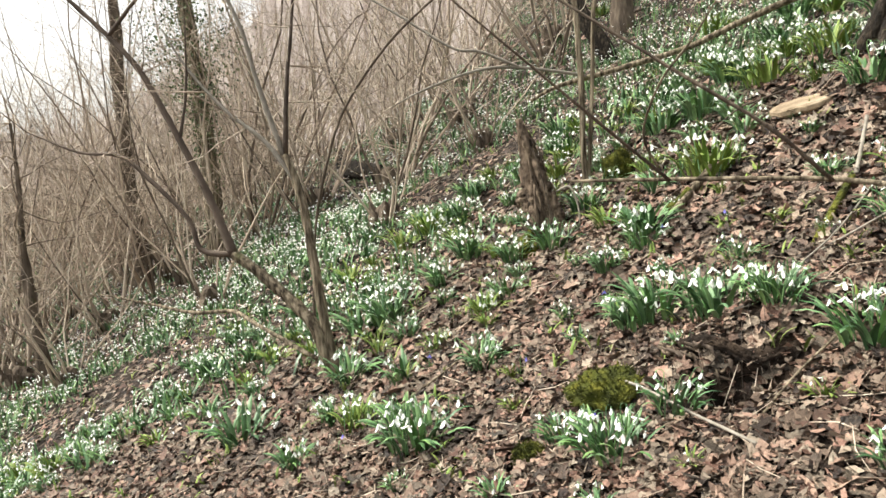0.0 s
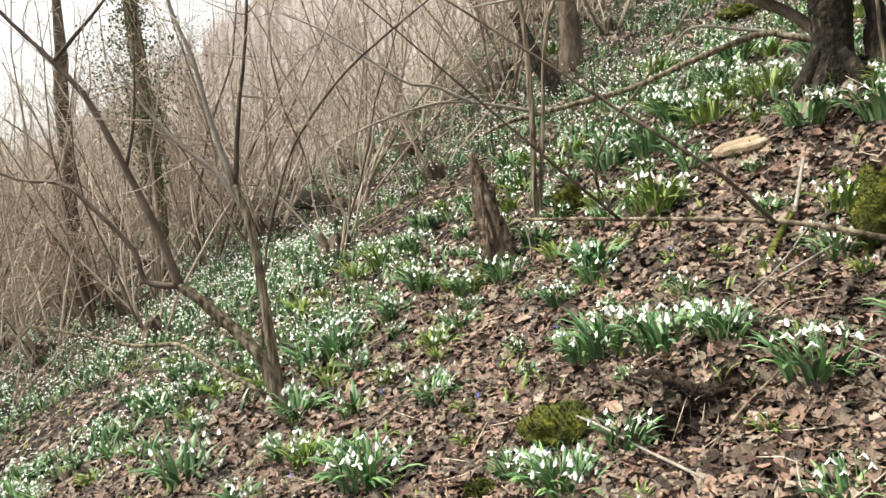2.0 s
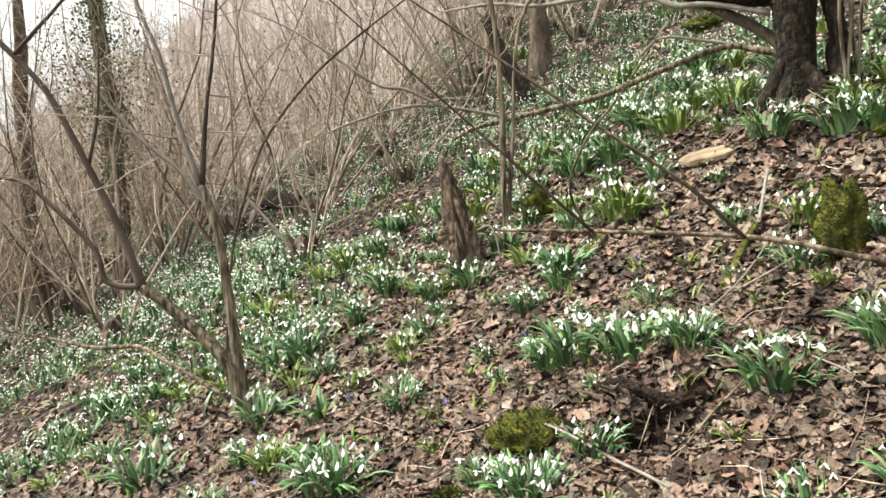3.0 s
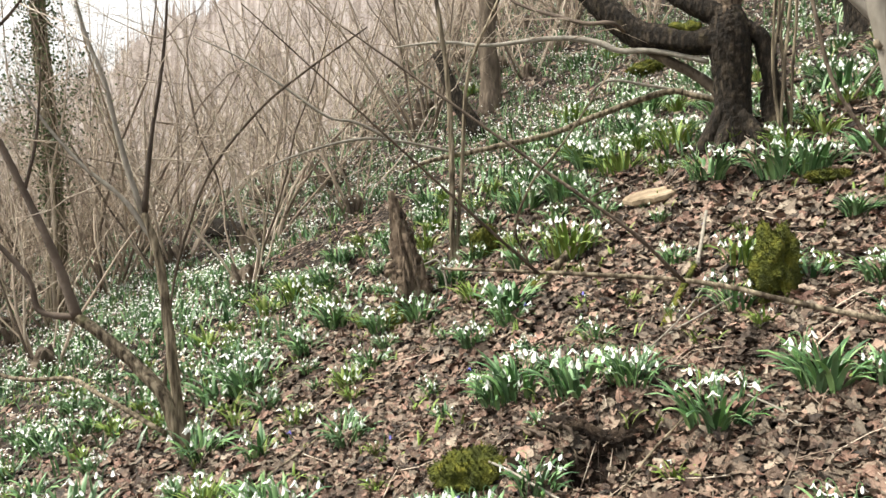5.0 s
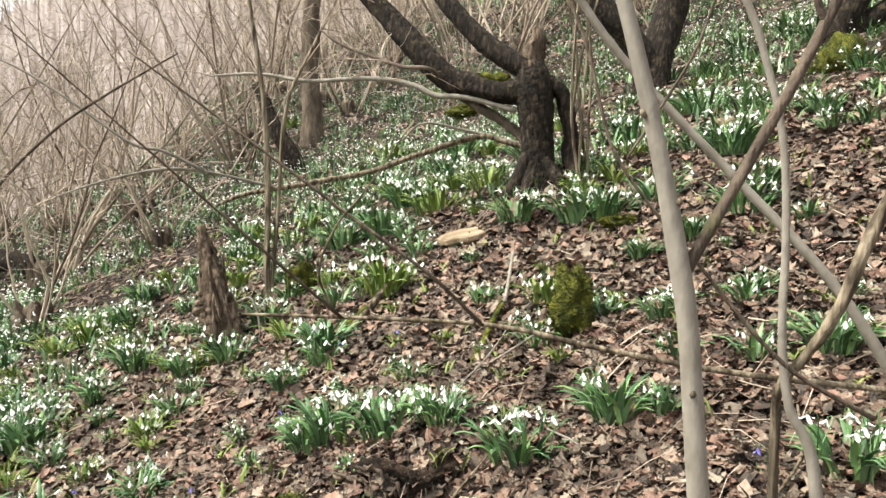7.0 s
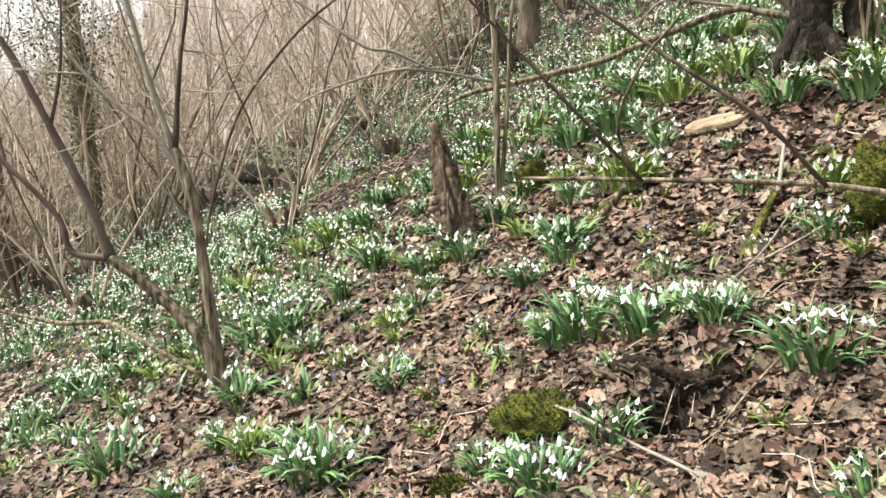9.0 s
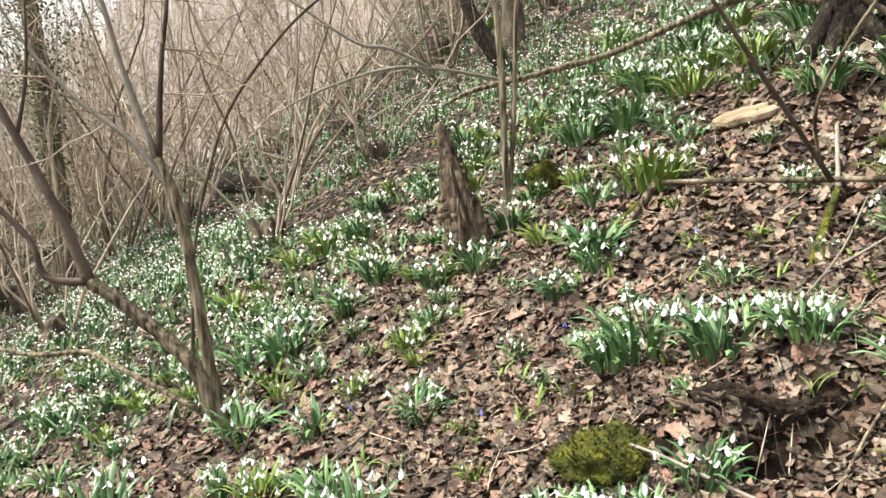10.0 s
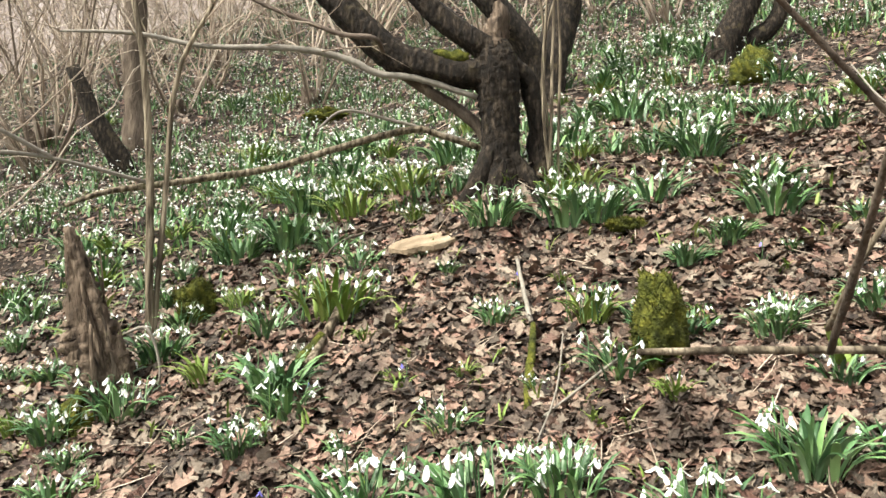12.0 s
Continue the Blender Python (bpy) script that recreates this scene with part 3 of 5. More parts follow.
# ---- trees and stems that can be told apart ----
def twigs_on(parent, hosts, mat, seed, count, length, radius=0.004, label="", up=0.6):
    """Side twigs with smaller ones on them, springing from the given limbs; one part."""
    g = np.random.default_rng(seed)
    pile = Pile()
    for _ in range(count):
        path = smooth_path(hosts[int(g.integers(0, len(hosts)))], 4)
        i = int(g.integers(len(path) // 4, len(path)))
        p = path[i, :3] - np.array(parent.location)
        d = g.standard_normal(3) + np.array([0, 0, up])
        d /= np.linalg.norm(d)
        n, step = 6, length * g.uniform(0.5, 1.3) / 5
        rows = []
        for k in range(n):
            rows.append((*p, radius * (1 - 0.8 * k / n)))
            p = p + d * step
            d = d + 0.22 * g.standard_normal(3) + np.array([0, 0, 0.05])
            d /= np.linalg.norm(d)
        rows = np.array(rows)
        pile.add(tube(rows, 4))
        for _ in range(2):
            k = int(g.integers(2, 5))
            e = d + 0.9 * g.standard_normal(3)
            e /= np.linalg.norm(e)
            s = np.array([(*(rows[k, :3] + e * step * t * 1.5), radius * 0.5 * (1 - 0.3 * t)) for t in range(3)])
            pile.add(tube(s, 3))
    ob = new("twig_spray", pile.mesh("twig_spray", [mat]))
    ob.parent = parent
    tagged(ob, kind="stuff")
    if label:
        tagged(ob, label)


def forked_shrub():
    base = (-0.84, 3.45, float(land(-0.84, 3.45)))
    top = root("elder_shrub", base, "bare grey-brown elder with two leaning stems on the bank", "shrub")
    right = [(-0.82, 3.45, 0.36, 0.0473), (-0.83, 3.46, 0.46, 0.0387), (-0.86, 3.48, 0.67, 0.0310), (-0.90, 3.51, 1.01, 0.0275), (-0.95, 3.55, 1.34, 0.0241), (-1.02, 3.58, 1.55, 0.0189), (-0.99, 3.61, 1.90, 0.0120), (-0.94, 3.65, 2.28, 0.0095), (-0.91, 3.69, 2.75, 0.0060)]
    left = [(-0.84, 3.45, 0.38, 0.0430), (-0.90, 3.47, 0.65, 0.0387), (-1.04, 3.50, 0.82, 0.0335), (-1.20, 3.52, 0.97, 0.0310), (-1.32, 3.53, 1.06, 0.0284), (-1.43, 3.56, 1.36, 0.0224), (-1.57, 3.60, 1.65, 0.0189), (-1.75, 3.64, 2.00, 0.0172), (-1.92, 3.67, 2.20, 0.0146), (-2.15, 3.70, 2.43, 0.0112), (-2.40, 3.73, 2.70, 0.0060)]
    pale_a = [(-0.96, 3.56, 1.40, 0.0146), (-1.12, 3.59, 1.62, 0.0120), (-1.31, 3.61, 1.78, 0.0095), (-1.50, 3.64, 2.00, 0.0069), (-1.63, 3.66, 2.22, 0.0043)]
    pale_b = [(-1.03, 3.58, 1.55, 0.0146), (-1.14, 3.62, 1.90, 0.0120), (-1.21, 3.65, 2.18, 0.0112), (-1.31, 3.68, 2.43, 0.0095), (-1.39, 3.71, 2.75, 0.0060)]
    fork = [(-1.92, 3.67, 2.20, 0.0120), (-1.81, 3.68, 2.32, 0.0095), (-1.65, 3.70, 2.50, 0.0069), (-1.50, 3.71, 2.72, 0.0043)]
    side = [(-1.32, 3.53, 1.06, 0.0172), (-1.49, 3.54, 1.09, 0.0146), (-1.55, 3.56, 1.25, 0.0120), (-1.74, 3.58, 1.46, 0.0112), (-1.90, 3.60, 1.59, 0.0095), (-2.12, 3.61, 1.62, 0.0069), (-2.40, 3.63, 1.74, 0.0034)]
    spur = [(-1.57, 3.60, 1.64, 0.0095), (-1.52, 3.63, 1.91, 0.0069), (-1.50, 3.65, 2.25, 0.0034)]
    right, left = ([(x, y, z, r * 0.86) for x, y, z, r in side_rows] for side_rows in (right, left))
    limb("stem", right[:6], M_BARK_GREY, top, 18, 0.05, steps=12)
    limb("limb", right[5:], M_TWIG_DARK, top, 10, 0.05, "thin dark upright limb")
    limb("stem", left[:5], M_BARK_GREY, top, 18, 0.05, steps=12)
    limb("limb", left[4:], M_TWIG_DARK, top, 14, 0.05, "darker leaning upper limb", 10)
    for b in (pale_a, pale_b):
        limb("branch", b, M_BARK_SMOOTH, top, 7, 0.05, "pale thin branch")
    for b in (fork, side, spur):
        limb("branch", b, M_TWIG_DARK, top, 7, 0.05)
    twigs_on(top, [pale_a, pale_b, fork, side, left[5:], right[5:]], M_TWIG, 5, 34, 0.5)


def big_trunk():
    base = (1.84, 3.42, float(land(1.84, 3.42)))
    top = root("old_hazel_tree", base, "old dark mossy tree trunk forking low into thick limbs", "tree")
    trunk = [(1.872, 3.40, 1.77, 0.165), (1.864, 3.414, 1.867, 0.122), (1.865, 3.413, 1.948, 0.1), (1.858, 3.417, 2.054, 0.087), (1.85, 3.421, 2.174, 0.086), (1.843, 3.425, 2.295, 0.094), (1.836, 3.429, 2.4, 0.102), (1.829, 3.433, 2.506, 0.094), (1.819, 3.437, 2.572, 0.066)]
    left = [(1.821, 3.434, 2.43, 0.072), (1.701, 3.531, 2.428, 0.062), (1.59, 3.624, 2.467, 0.062), (1.477, 3.719, 2.5, 0.066), (1.374, 3.81, 2.61, 0.068), (1.268, 3.903, 2.758, 0.066), (1.174, 3.992, 2.9, 0.058), (1.077, 4.081, 3.028, 0.052), (0.977, 4.172, 3.193, 0.045), (0.89, 4.259, 3.428, 0.034)]
    upper = [(1.848, 3.425, 2.506, 0.07), (1.747, 3.495, 2.577, 0.062), (1.629, 3.57, 2.674, 0.054), (1.539, 3.636, 2.773, 0.05), (1.461, 3.697, 2.882, 0.047), (1.402, 3.751, 2.985, 0.042), (1.33, 3.811, 3.167, 0.033), (1.292, 3.859, 3.368, 0.024)]
    knob = [(1.82, 3.436, 2.536, 0.06), (1.818, 3.43, 2.626, 0.048), (1.837, 3.425, 2.702, 0.032), (1.825, 3.43, 2.762, 0.016)]
    side_stem = [(1.882, 3.392, 2.472, 0.046), (1.953, 3.365, 2.414, 0.037), (1.983, 3.354, 2.324, 0.039), (2.004, 3.345, 2.22, 0.039), (2.016, 3.339, 2.139, 0.042), (2.03, 3.33, 1.93, 0.05)]
    thin = [(1.83, 3.49, 2.13, 0.03), (1.804, 3.52, 2.187, 0.027), (1.724, 3.574, 2.272, 0.027), (1.621, 3.64, 2.344, 0.026), (1.548, 3.70, 2.404, 0.024), (1.416, 3.80, 2.5, 0.018)]
    dark = [(1.40, 3.72, 2.51, 0.012), (1.295, 3.625, 2.531, 0.012), (1.181, 3.719, 2.549, 0.012), (1.064, 3.815, 2.605, 0.011), (0.973, 3.902, 2.653, 0.011), (0.88, 3.989, 2.714, 0.009), (0.798, 4.073, 2.797, 0.005)]
    pale = [(1.745, 3.467, 2.317, 0.013), (1.525, 3.634, 2.40, 0.014), (1.383, 3.731, 2.414, 0.016), (1.286, 3.811, 2.475, 0.016), (1.163, 3.899, 2.511, 0.015), (1.013, 4.014, 2.528, 0.014), (0.748, 4.208, 2.528, 0.011), (0.501, 4.393, 2.581, 0.01), (0.228, 4.578, 2.581, 0.005)]
    bole = limb("trunk", trunk, M_BARK_DARK, top, 28, 0.05, steps=10)
    bough = limb("limb", left, M_BARK_DARK, top, 24, 0.04, steps=10)
    limb("limb", upper, M_BARK_DARK, top, 24, 0.04, steps=10)
    limb("side_stem", side_stem, M_BARK_DARK, top, 16, 0.08, "gnarled dead side stem", 8)
    limb("knob", knob, M_DEADWOOD, top, 16, 0.12, "broken pale stub", 8, bole)
    limb("limb", thin, M_BARK_BROWN, top, 12, 0.05)
    limb("branch", dark, M_TWIG_DARK, top, 7, 0.05)
    limb("branch", pale, M_BARK_SMOOTH, top, 8, 0.05, "long pale branch")
    for k, (mx, my, mz) in enumerate(((1.74, 3.47, 2.0), (1.78, 3.37, 1.93), (1.9, 3.31, 1.95))):
        limb("root", [(mx + (1.86 - mx) * 0.6, my + (3.41 - my) * 0.6, mz + 0.08, 0.05), (mx, my, float(land(mx, my)) + 0.03, 0.04), (2 * mx - 1.86, 2 * my - 3.41, float(land(2 * mx - 1.86, 2 * my - 3.41)) - 0.04, 0.02)], M_BARK_DARK, top, 10, 0.1, on=bole)
    g = random.Random(2)
    for k in range(5):
        x, y = 1.94 + g.uniform(0, 0.2), 3.28 + g.uniform(-0.04, 0.08)
        limb("shoot", [(x, y, float(land(x, y)) - 0.03, 0.008), (x + g.uniform(-0.06, 0.04), y, 2.25, 0.008), (x + g.uniform(-0.06, 0.06), y + g.uniform(-0.05, 0.05), 2.6, 0.007), (x + g.uniform(-0.1, 0.15), y, 3.1, 0.004)], M_BARK_GREY, top, 6, 0.06)
    twigs_on(top, [dark, pale, left[4:], upper[3:]], M_TWIG, 6, 30, 0.5)
    limb("moss", [(1.59, 3.60, 2.515, 0.018), (1.66, 3.545, 2.49, 0.030), (1.72, 3.50, 2.485, 0.022)], M_MOSS, top, 8, 0.2, "yellow-green moss pad", 5, bough)
    return top


def long_branch():
    """The long low branch that leans out from beside the trunk."""
    top = root("fallen_branch", ground_at(2.02, 3.81), "long pale bare branch leaning out from the old trunk", "branch")
    main = [(2.04, 3.79, 2.16, 0.0187), (1.88, 3.91, 2.22, 0.0179), (1.76, 4.00, 2.25, 0.0203), (1.46, 4.23, 2.15, 0.0203), (1.22, 4.42, 2.05, 0.0195), (0.93, 4.55, 1.98, 0.0187), (0.47, 4.62, 1.88, 0.0156), (0.28, 4.66, 1.80, 0.0094)]
    one = [(0.62, 4.58, 1.93, 0.0140), (0.21, 4.55, 2.00, 0.0133), (-0.06, 4.5, 1.99, 0.0125), (-0.39, 4.48, 1.89, 0.0094), (-0.62, 4.51, 1.79, 0.0047)]
    two = [(0.21, 4.55, 2.00, 0.0140), (-0.02, 4.5, 2.10, 0.0133), (-0.19, 4.48, 2.13, 0.0125), (-0.48, 4.52, 2.33, 0.0109), (-0.74, 4.58, 2.50, 0.0086), (-1.0, 4.64, 2.62, 0.0047)]
    limb("stem", main, M_BARK_GREY, top, 9, 0.06)
    one, two = ([(x, y, z, r * 0.72) for x, y, z, r in rows] for rows in (one, two))
    limb("branch", one, M_BARK_SMOOTH, top, 7, 0.05)
    limb("branch", two, M_BARK_SMOOTH, top, 7, 0.05)
    limb("branch", [(1.97, 3.84, 2.20, 0.0094), (1.69, 4.05, 2.29, 0.0094), (1.48, 4.21, 2.34, 0.0078), (1.37, 4.30, 2.24, 0.0047)], M_BARK_SMOOTH, top, 6, 0.05)
    twigs_on(top, [one, two], M_TWIG, 8, 14, 0.35, 0.003)


def near_sapling():
    top = root("sapling", ground_at(0.755, 0.78), "smooth pale sapling forking at mid height", "sapling")
    main = [(0.757, 0.778, 0.78, 0.0209), (0.747, 0.783, 0.997, 0.0176), (0.726, 0.794, 1.299, 0.0149), (0.711, 0.802, 1.501, 0.0142), (0.699, 0.807, 1.586, 0.0145), (0.672, 0.819, 1.733, 0.0122), (0.642, 0.831, 1.865, 0.0115), (0.613, 0.843, 1.981, 0.0102), (0.571, 0.860, 2.159, 0.0081), (0.46, 0.9, 2.7, 0.0052)]
    fork = [(0.701, 0.806, 1.581, 0.0101), (0.733, 0.796, 1.638, 0.0082), (0.832, 0.762, 1.830, 0.0078), (0.892, 0.742, 1.956, 0.0078), (1.0, 0.71, 2.2, 0.005)]
    stem = limb("stem", main, M_BARK_SMOOTH, top, 16, 0.012, steps=8)
    limb("branch", fork, M_BARK_BROWN, top, 12, 0.02)
    limb("branch", [(0.88, 0.746, 1.93, 0.006), (0.86, 0.75, 1.99, 0.005), (0.82, 0.76, 2.2, 0.003)], M_TWIG_DARK, top, 6, 0.03)
    for z, a in ((1.2, 0.4), (1.42, 2.2), (1.68, 1.1), (1.8, 3.0)):
        k = np.interp(z, [p[2] for p in main], [p[0] for p in main]), np.interp(z, [p[2] for p in main], [p[1] for p in main])
        limb("bud_scar", [(k[0] + 0.010 * math.cos(a), k[1] - 0.010 * math.sin(a), z - 0.004, 0.004), (k[0] + 0.015 * math.cos(a), k[1] - 0.015 * math.sin(a), z, 0.004), (k[0] + 0.016 * math.cos(a), k[1] - 0.016 * math.sin(a), z + 0.005, 0.002)], M_BARK_GREY, top, 6, 0.05, on=stem)


def crooked_stems():
    top = root("crooked_shrub", ground_at(1.146, 0.956), "crooked thin grey-brown shrub stems", "shrub")
    limb("stem", [(0.9, 1.06, 2.6, 0.0049), (0.967, 1.032, 2.161, 0.0066), (1.017, 1.012, 2.011, 0.0066), (1.062, 0.994, 1.830, 0.0066), (1.072, 0.988, 1.648, 0.0071), (1.068, 0.987, 1.466, 0.0075), (1.084, 0.981, 1.335, 0.0083), (1.123, 0.965, 1.245, 0.0107), (1.146, 0.956, 1.0, 0.0133)], M_BARK_SMOOTH, top, 12, 0.0246)
    limb("stem", [(1.45, 0.8, 2.3, 0.0086), (1.301, 0.856, 1.915, 0.0114), (1.177, 0.898, 1.660, 0.0114), (1.124, 0.916, 1.523, 0.0106), (1.115, 0.970, 1.437, 0.0094), (1.084, 1.002, 1.371, 0.0088), (1.099, 1.027, 1.292, 0.0090), (1.11, 1.04, 1.0, 0.0098)], M_BARK_GREY, top, 14, 0.05, steps=8)
    limb("twig", [(0.5, 1.1, 2.4, 0.002), (0.634, 1.046, 2.059, 0.0028), (0.680, 1.028, 1.939, 0.003), (0.717, 1.013, 1.790, 0.003), (0.771, 0.992, 1.698, 0.0031), (0.860, 0.959, 1.588, 0.0034), (0.932, 0.932, 1.496, 0.0038), (1.012, 0.902, 1.414, 0.0042), (1.136, 0.857, 1.342, 0.005)], M_BARK_BROWN, top, 7, 0.04, "thin dark twig")
    limb("twig", [(0.95, 0.89, 2.3, 0.002), (0.854, 0.914, 2.046, 0.0024), (0.813, 0.927, 1.929, 0.0024), (0.764, 0.944, 1.839, 0.0023), (0.715, 0.961, 1.757, 0.002)], M_BARK_BROWN, top, 6, 0.04)
    lean = root("leaning_sapling", ground_at(1.46, 0.948), "thin pale stem leaning across the bank", "stem")
    limb("stem", [(0.5, 1.42, 2.6, 0.0059), (0.769, 1.313, 2.201, 0.0078), (0.903, 1.263, 2.006, 0.0087), (1.101, 1.168, 1.775, 0.0094), (1.248, 1.050, 1.563, 0.0106), (1.357, 0.987, 1.371, 0.0112), (1.475, 0.943, 1.17, 0.0122)], M_BARK_SMOOTH, lean, 12, 0.0148)


def hanging_stick():
    top = root("broken_branch", ground_at(1.75, 0.85), "broken bare branch propped level above the flowers", "branch")
    main = [(0.165, 1.343, 1.479, 0.0034), (0.34, 1.28, 1.477, 0.0044), (0.593, 1.187, 1.468, 0.0051), (0.753, 1.129, 1.435, 0.0061), (0.887, 1.079, 1.41, 0.0065), (1.034, 1.026, 1.388, 0.0068), (1.4, 0.92, 1.35, 0.0075), (1.76, 0.85, 1.30, 0.0082)]
    main = [(x, y, z, r * 0.82) for x, y, z, r in main]
    limb("stem", main, M_BARK_GREY, top, 9, 0.05)
    limb("twig", [(0.335, 1.272, 1.476, 0.003), (0.229, 1.202, 1.56, 0.0027), (0.118, 1.131, 1.65, 0.0021), (-0.005, 1.053, 1.75, 0.0014), (-0.14, 0.967, 1.86, 0.0008)], M_BARK_BROWN, top, 8, 0.08)
    limb("twig", [(0.575, 1.19, 1.468, 0.0036), (0.463, 1.166, 1.56, 0.0033), (0.343, 1.207, 1.65, 0.003), (0.211, 1.252, 1.75, 0.0026), (0.078, 1.297, 1.85, 0.0021), (-0.03, 1.333, 1.93, 0.0014)], M_BARK_BROWN, top, 8, 0.08)
    limb("twig", [(0.315, 1.265, 1.497, 0.0022), (0.28, 1.22, 1.56, 0.0021), (0.30, 1.18, 1.64, 0.0020), (0.345, 1.167, 1.7, 0.0018), (0.42, 1.145, 1.82, 0.0012)], M_BARK_GREY, top, 7, 0.08)


def thin_stems():
    top = root("slender_hazel", ground_at(0.56, 4.24), "cluster of thin upright grey hazel stems", "shrub")
    a = [(0.56, 4.24, 1.12, 0.0255), (0.555, 4.245, 1.4, 0.0221), (0.55, 4.25, 1.56, 0.0204), (0.55, 4.27, 1.89, 0.0204), (0.52, 4.30, 2.40, 0.0170), (0.44, 4.35, 2.94, 0.0145), (0.33, 4.39, 3.6, 0.0085)]
    b = [(0.57, 4.24, 1.15, 0.0145), (0.61, 4.25, 1.79, 0.0145), (0.64, 4.22, 2.36, 0.0127), (0.78, 4.18, 2.72, 0.0110), (1.0, 4.2, 3.2, 0.0068)]
    a, b = ([(x, y, z, r * 0.84) for x, y, z, r in rows] for rows in (a, b))
    limb("stem", a, M_BARK_GREY, top, 14, 0.05, steps=10)
    limb("stem", b, M_BARK_GREY, top, 8, 0.05)
    twigs_on(top, [a[3:], b[2:]], M_TWIG, 9, 14, 0.5)
    arc = root("arched_shoot", ground_at(-1.05, 4.0), "thin brown shoot arching over the bank", "stem")
    limb("stem", [(-1.07, 4.0, float(land(-1.07, 4.0)) - 0.03, 0.013), (-1.03, 4.01, 0.93, 0.0072), (-1.00, 4.03, 1.18, 0.0072), (-0.95, 4.06, 1.40, 0.008), (-0.82, 4.09, 1.76, 0.0075), (-0.56, 4.13, 2.11, 0.0072), (-0.30, 4.15, 2.34, 0.0068), (0.05, 4.16, 2.6, 0.0043)], M_BARK_BROWN, arc, 7, 0.04)
    low = root("fallen_branch", ground_at(-0.91, 3.46), "thin dead branch propped against the elder foot", "branch")
    limb("stem", [(-0.91, 3.46, 0.51, 0.0119), (-1.27, 3.66, 0.65, 0.0119), (-1.48, 3.85, 0.69, 0.0119), (-1.70, 3.85, 0.69, 0.0110), (-1.94, 3.93, 0.72, 0.0093), (-2.30, 3.95, 0.80, 0.0043)], M_BARK_GREY, low, 7, 0.06)


def lump(name, x, y, rx, ry, rz, mat, label, category, seed, sink=0.3, rough=0.16):
    """A rounded, uneven mound or stone that sits in the ground."""
    bm = bmesh.new()
    bmesh.ops.create_icosphere(bm, subdivisions=4, radius=1)
    for v in bm.verts:
        c = v.co.copy()
        k = 1 + rough * noise.noise(c * 1.6 + Vector((seed, 0, 0))) + rough * 0.6 * noise.noise(c * 4.5 + Vector((0, seed, 0))) + rough * 0.35 * noise.noise(c * 13)
        v.co = Vector((c.x * rx * k, c.y * ry * k, c.z * rz * k))
    me = bpy.data.meshes.new(name)
    bm.to_mesh(me)
    bm.free()
    me.polygons.foreach_set("use_smooth", [True] * len(me.polygons))
    me.materials.append(mat)
    ob = new(name, me)
    ob.location = ground_at(x, y, rz * (1 - 2 * sink))
    tagged(ob, label, category)
    if mat is M_MOSS:
        g = np.random.default_rng(seed)
        pile = Pile()
        co = [v.co.copy() for v in me.vertices]
        for _ in range(1500):
            c = np.array(co[int(g.integers(0, len(co)))])
            d = c / np.array((rx, ry, rz)) + 0.6 * g.standard_normal(3) + (0, 0, 0.3)
            d /= np.linalg.norm(d)
            w = np.cross(d, g.standard_normal(3))
            w *= 0.0028 / np.linalg.norm(w)
            e = d * g.uniform(0.006, 0.016)
            pile.add((np.array([c - w - d * 0.004, c + w - d * 0.004, c + e + w * 0.3, c + e - w * 0.3]), np.array([(0, 1, 2, 3)])))
        tuft = new("moss_fuzz", pile.mesh("moss_fuzz", [M_MOSS]))
        tuft.parent = ob
        tagged(tuft, kind="stuff")
    return ob


def flat_stone(name, x, y, length, width, thick, turn, tilt, seed, label):
    """A broken slab with chipped edges."""
    g = random.Random(seed)
    bm = bmesh.new()
    n = 16
    rows = []
    outline = [(math.cos(i * 2 * math.pi / n) * length / 2 * g.uniform(0.8, 1.08), math.sin(i * 2 * math.pi / n) * width / 2 * g.uniform(0.75, 1.1)) for i in range(n)]
    for z, s in ((-thick / 2, 0.85), (-thick * 0.2, 1.0), (thick * 0.25, 0.98), (thick / 2, 0.86)):
        rows.append([bm.verts.new((a * s, b * s, z + g.uniform(-0.1, 0.1) * thick)) for a, b in outline])
    for lo, hi in zip(rows, rows[1:]):
        for i in range(n):
            bm.faces.new((lo[i], lo[(i + 1) % n], hi[(i + 1) % n], hi[i]))
    bm.faces.new(rows[-1])
    bm.faces.new(rows[0][::-1])
    me = bpy.data.meshes.new(name)
    bm.to_mesh(me)
    bm.free()
    me.materials.append(M_STONE)
    ob = new(name, me)
    ob.matrix_world = Matrix.Translation(ground_at(x, y, 0.03)) @ pose(0, 0, 0, tilt[0], tilt[1], turn)
    return tagged(ob, label, "stone")


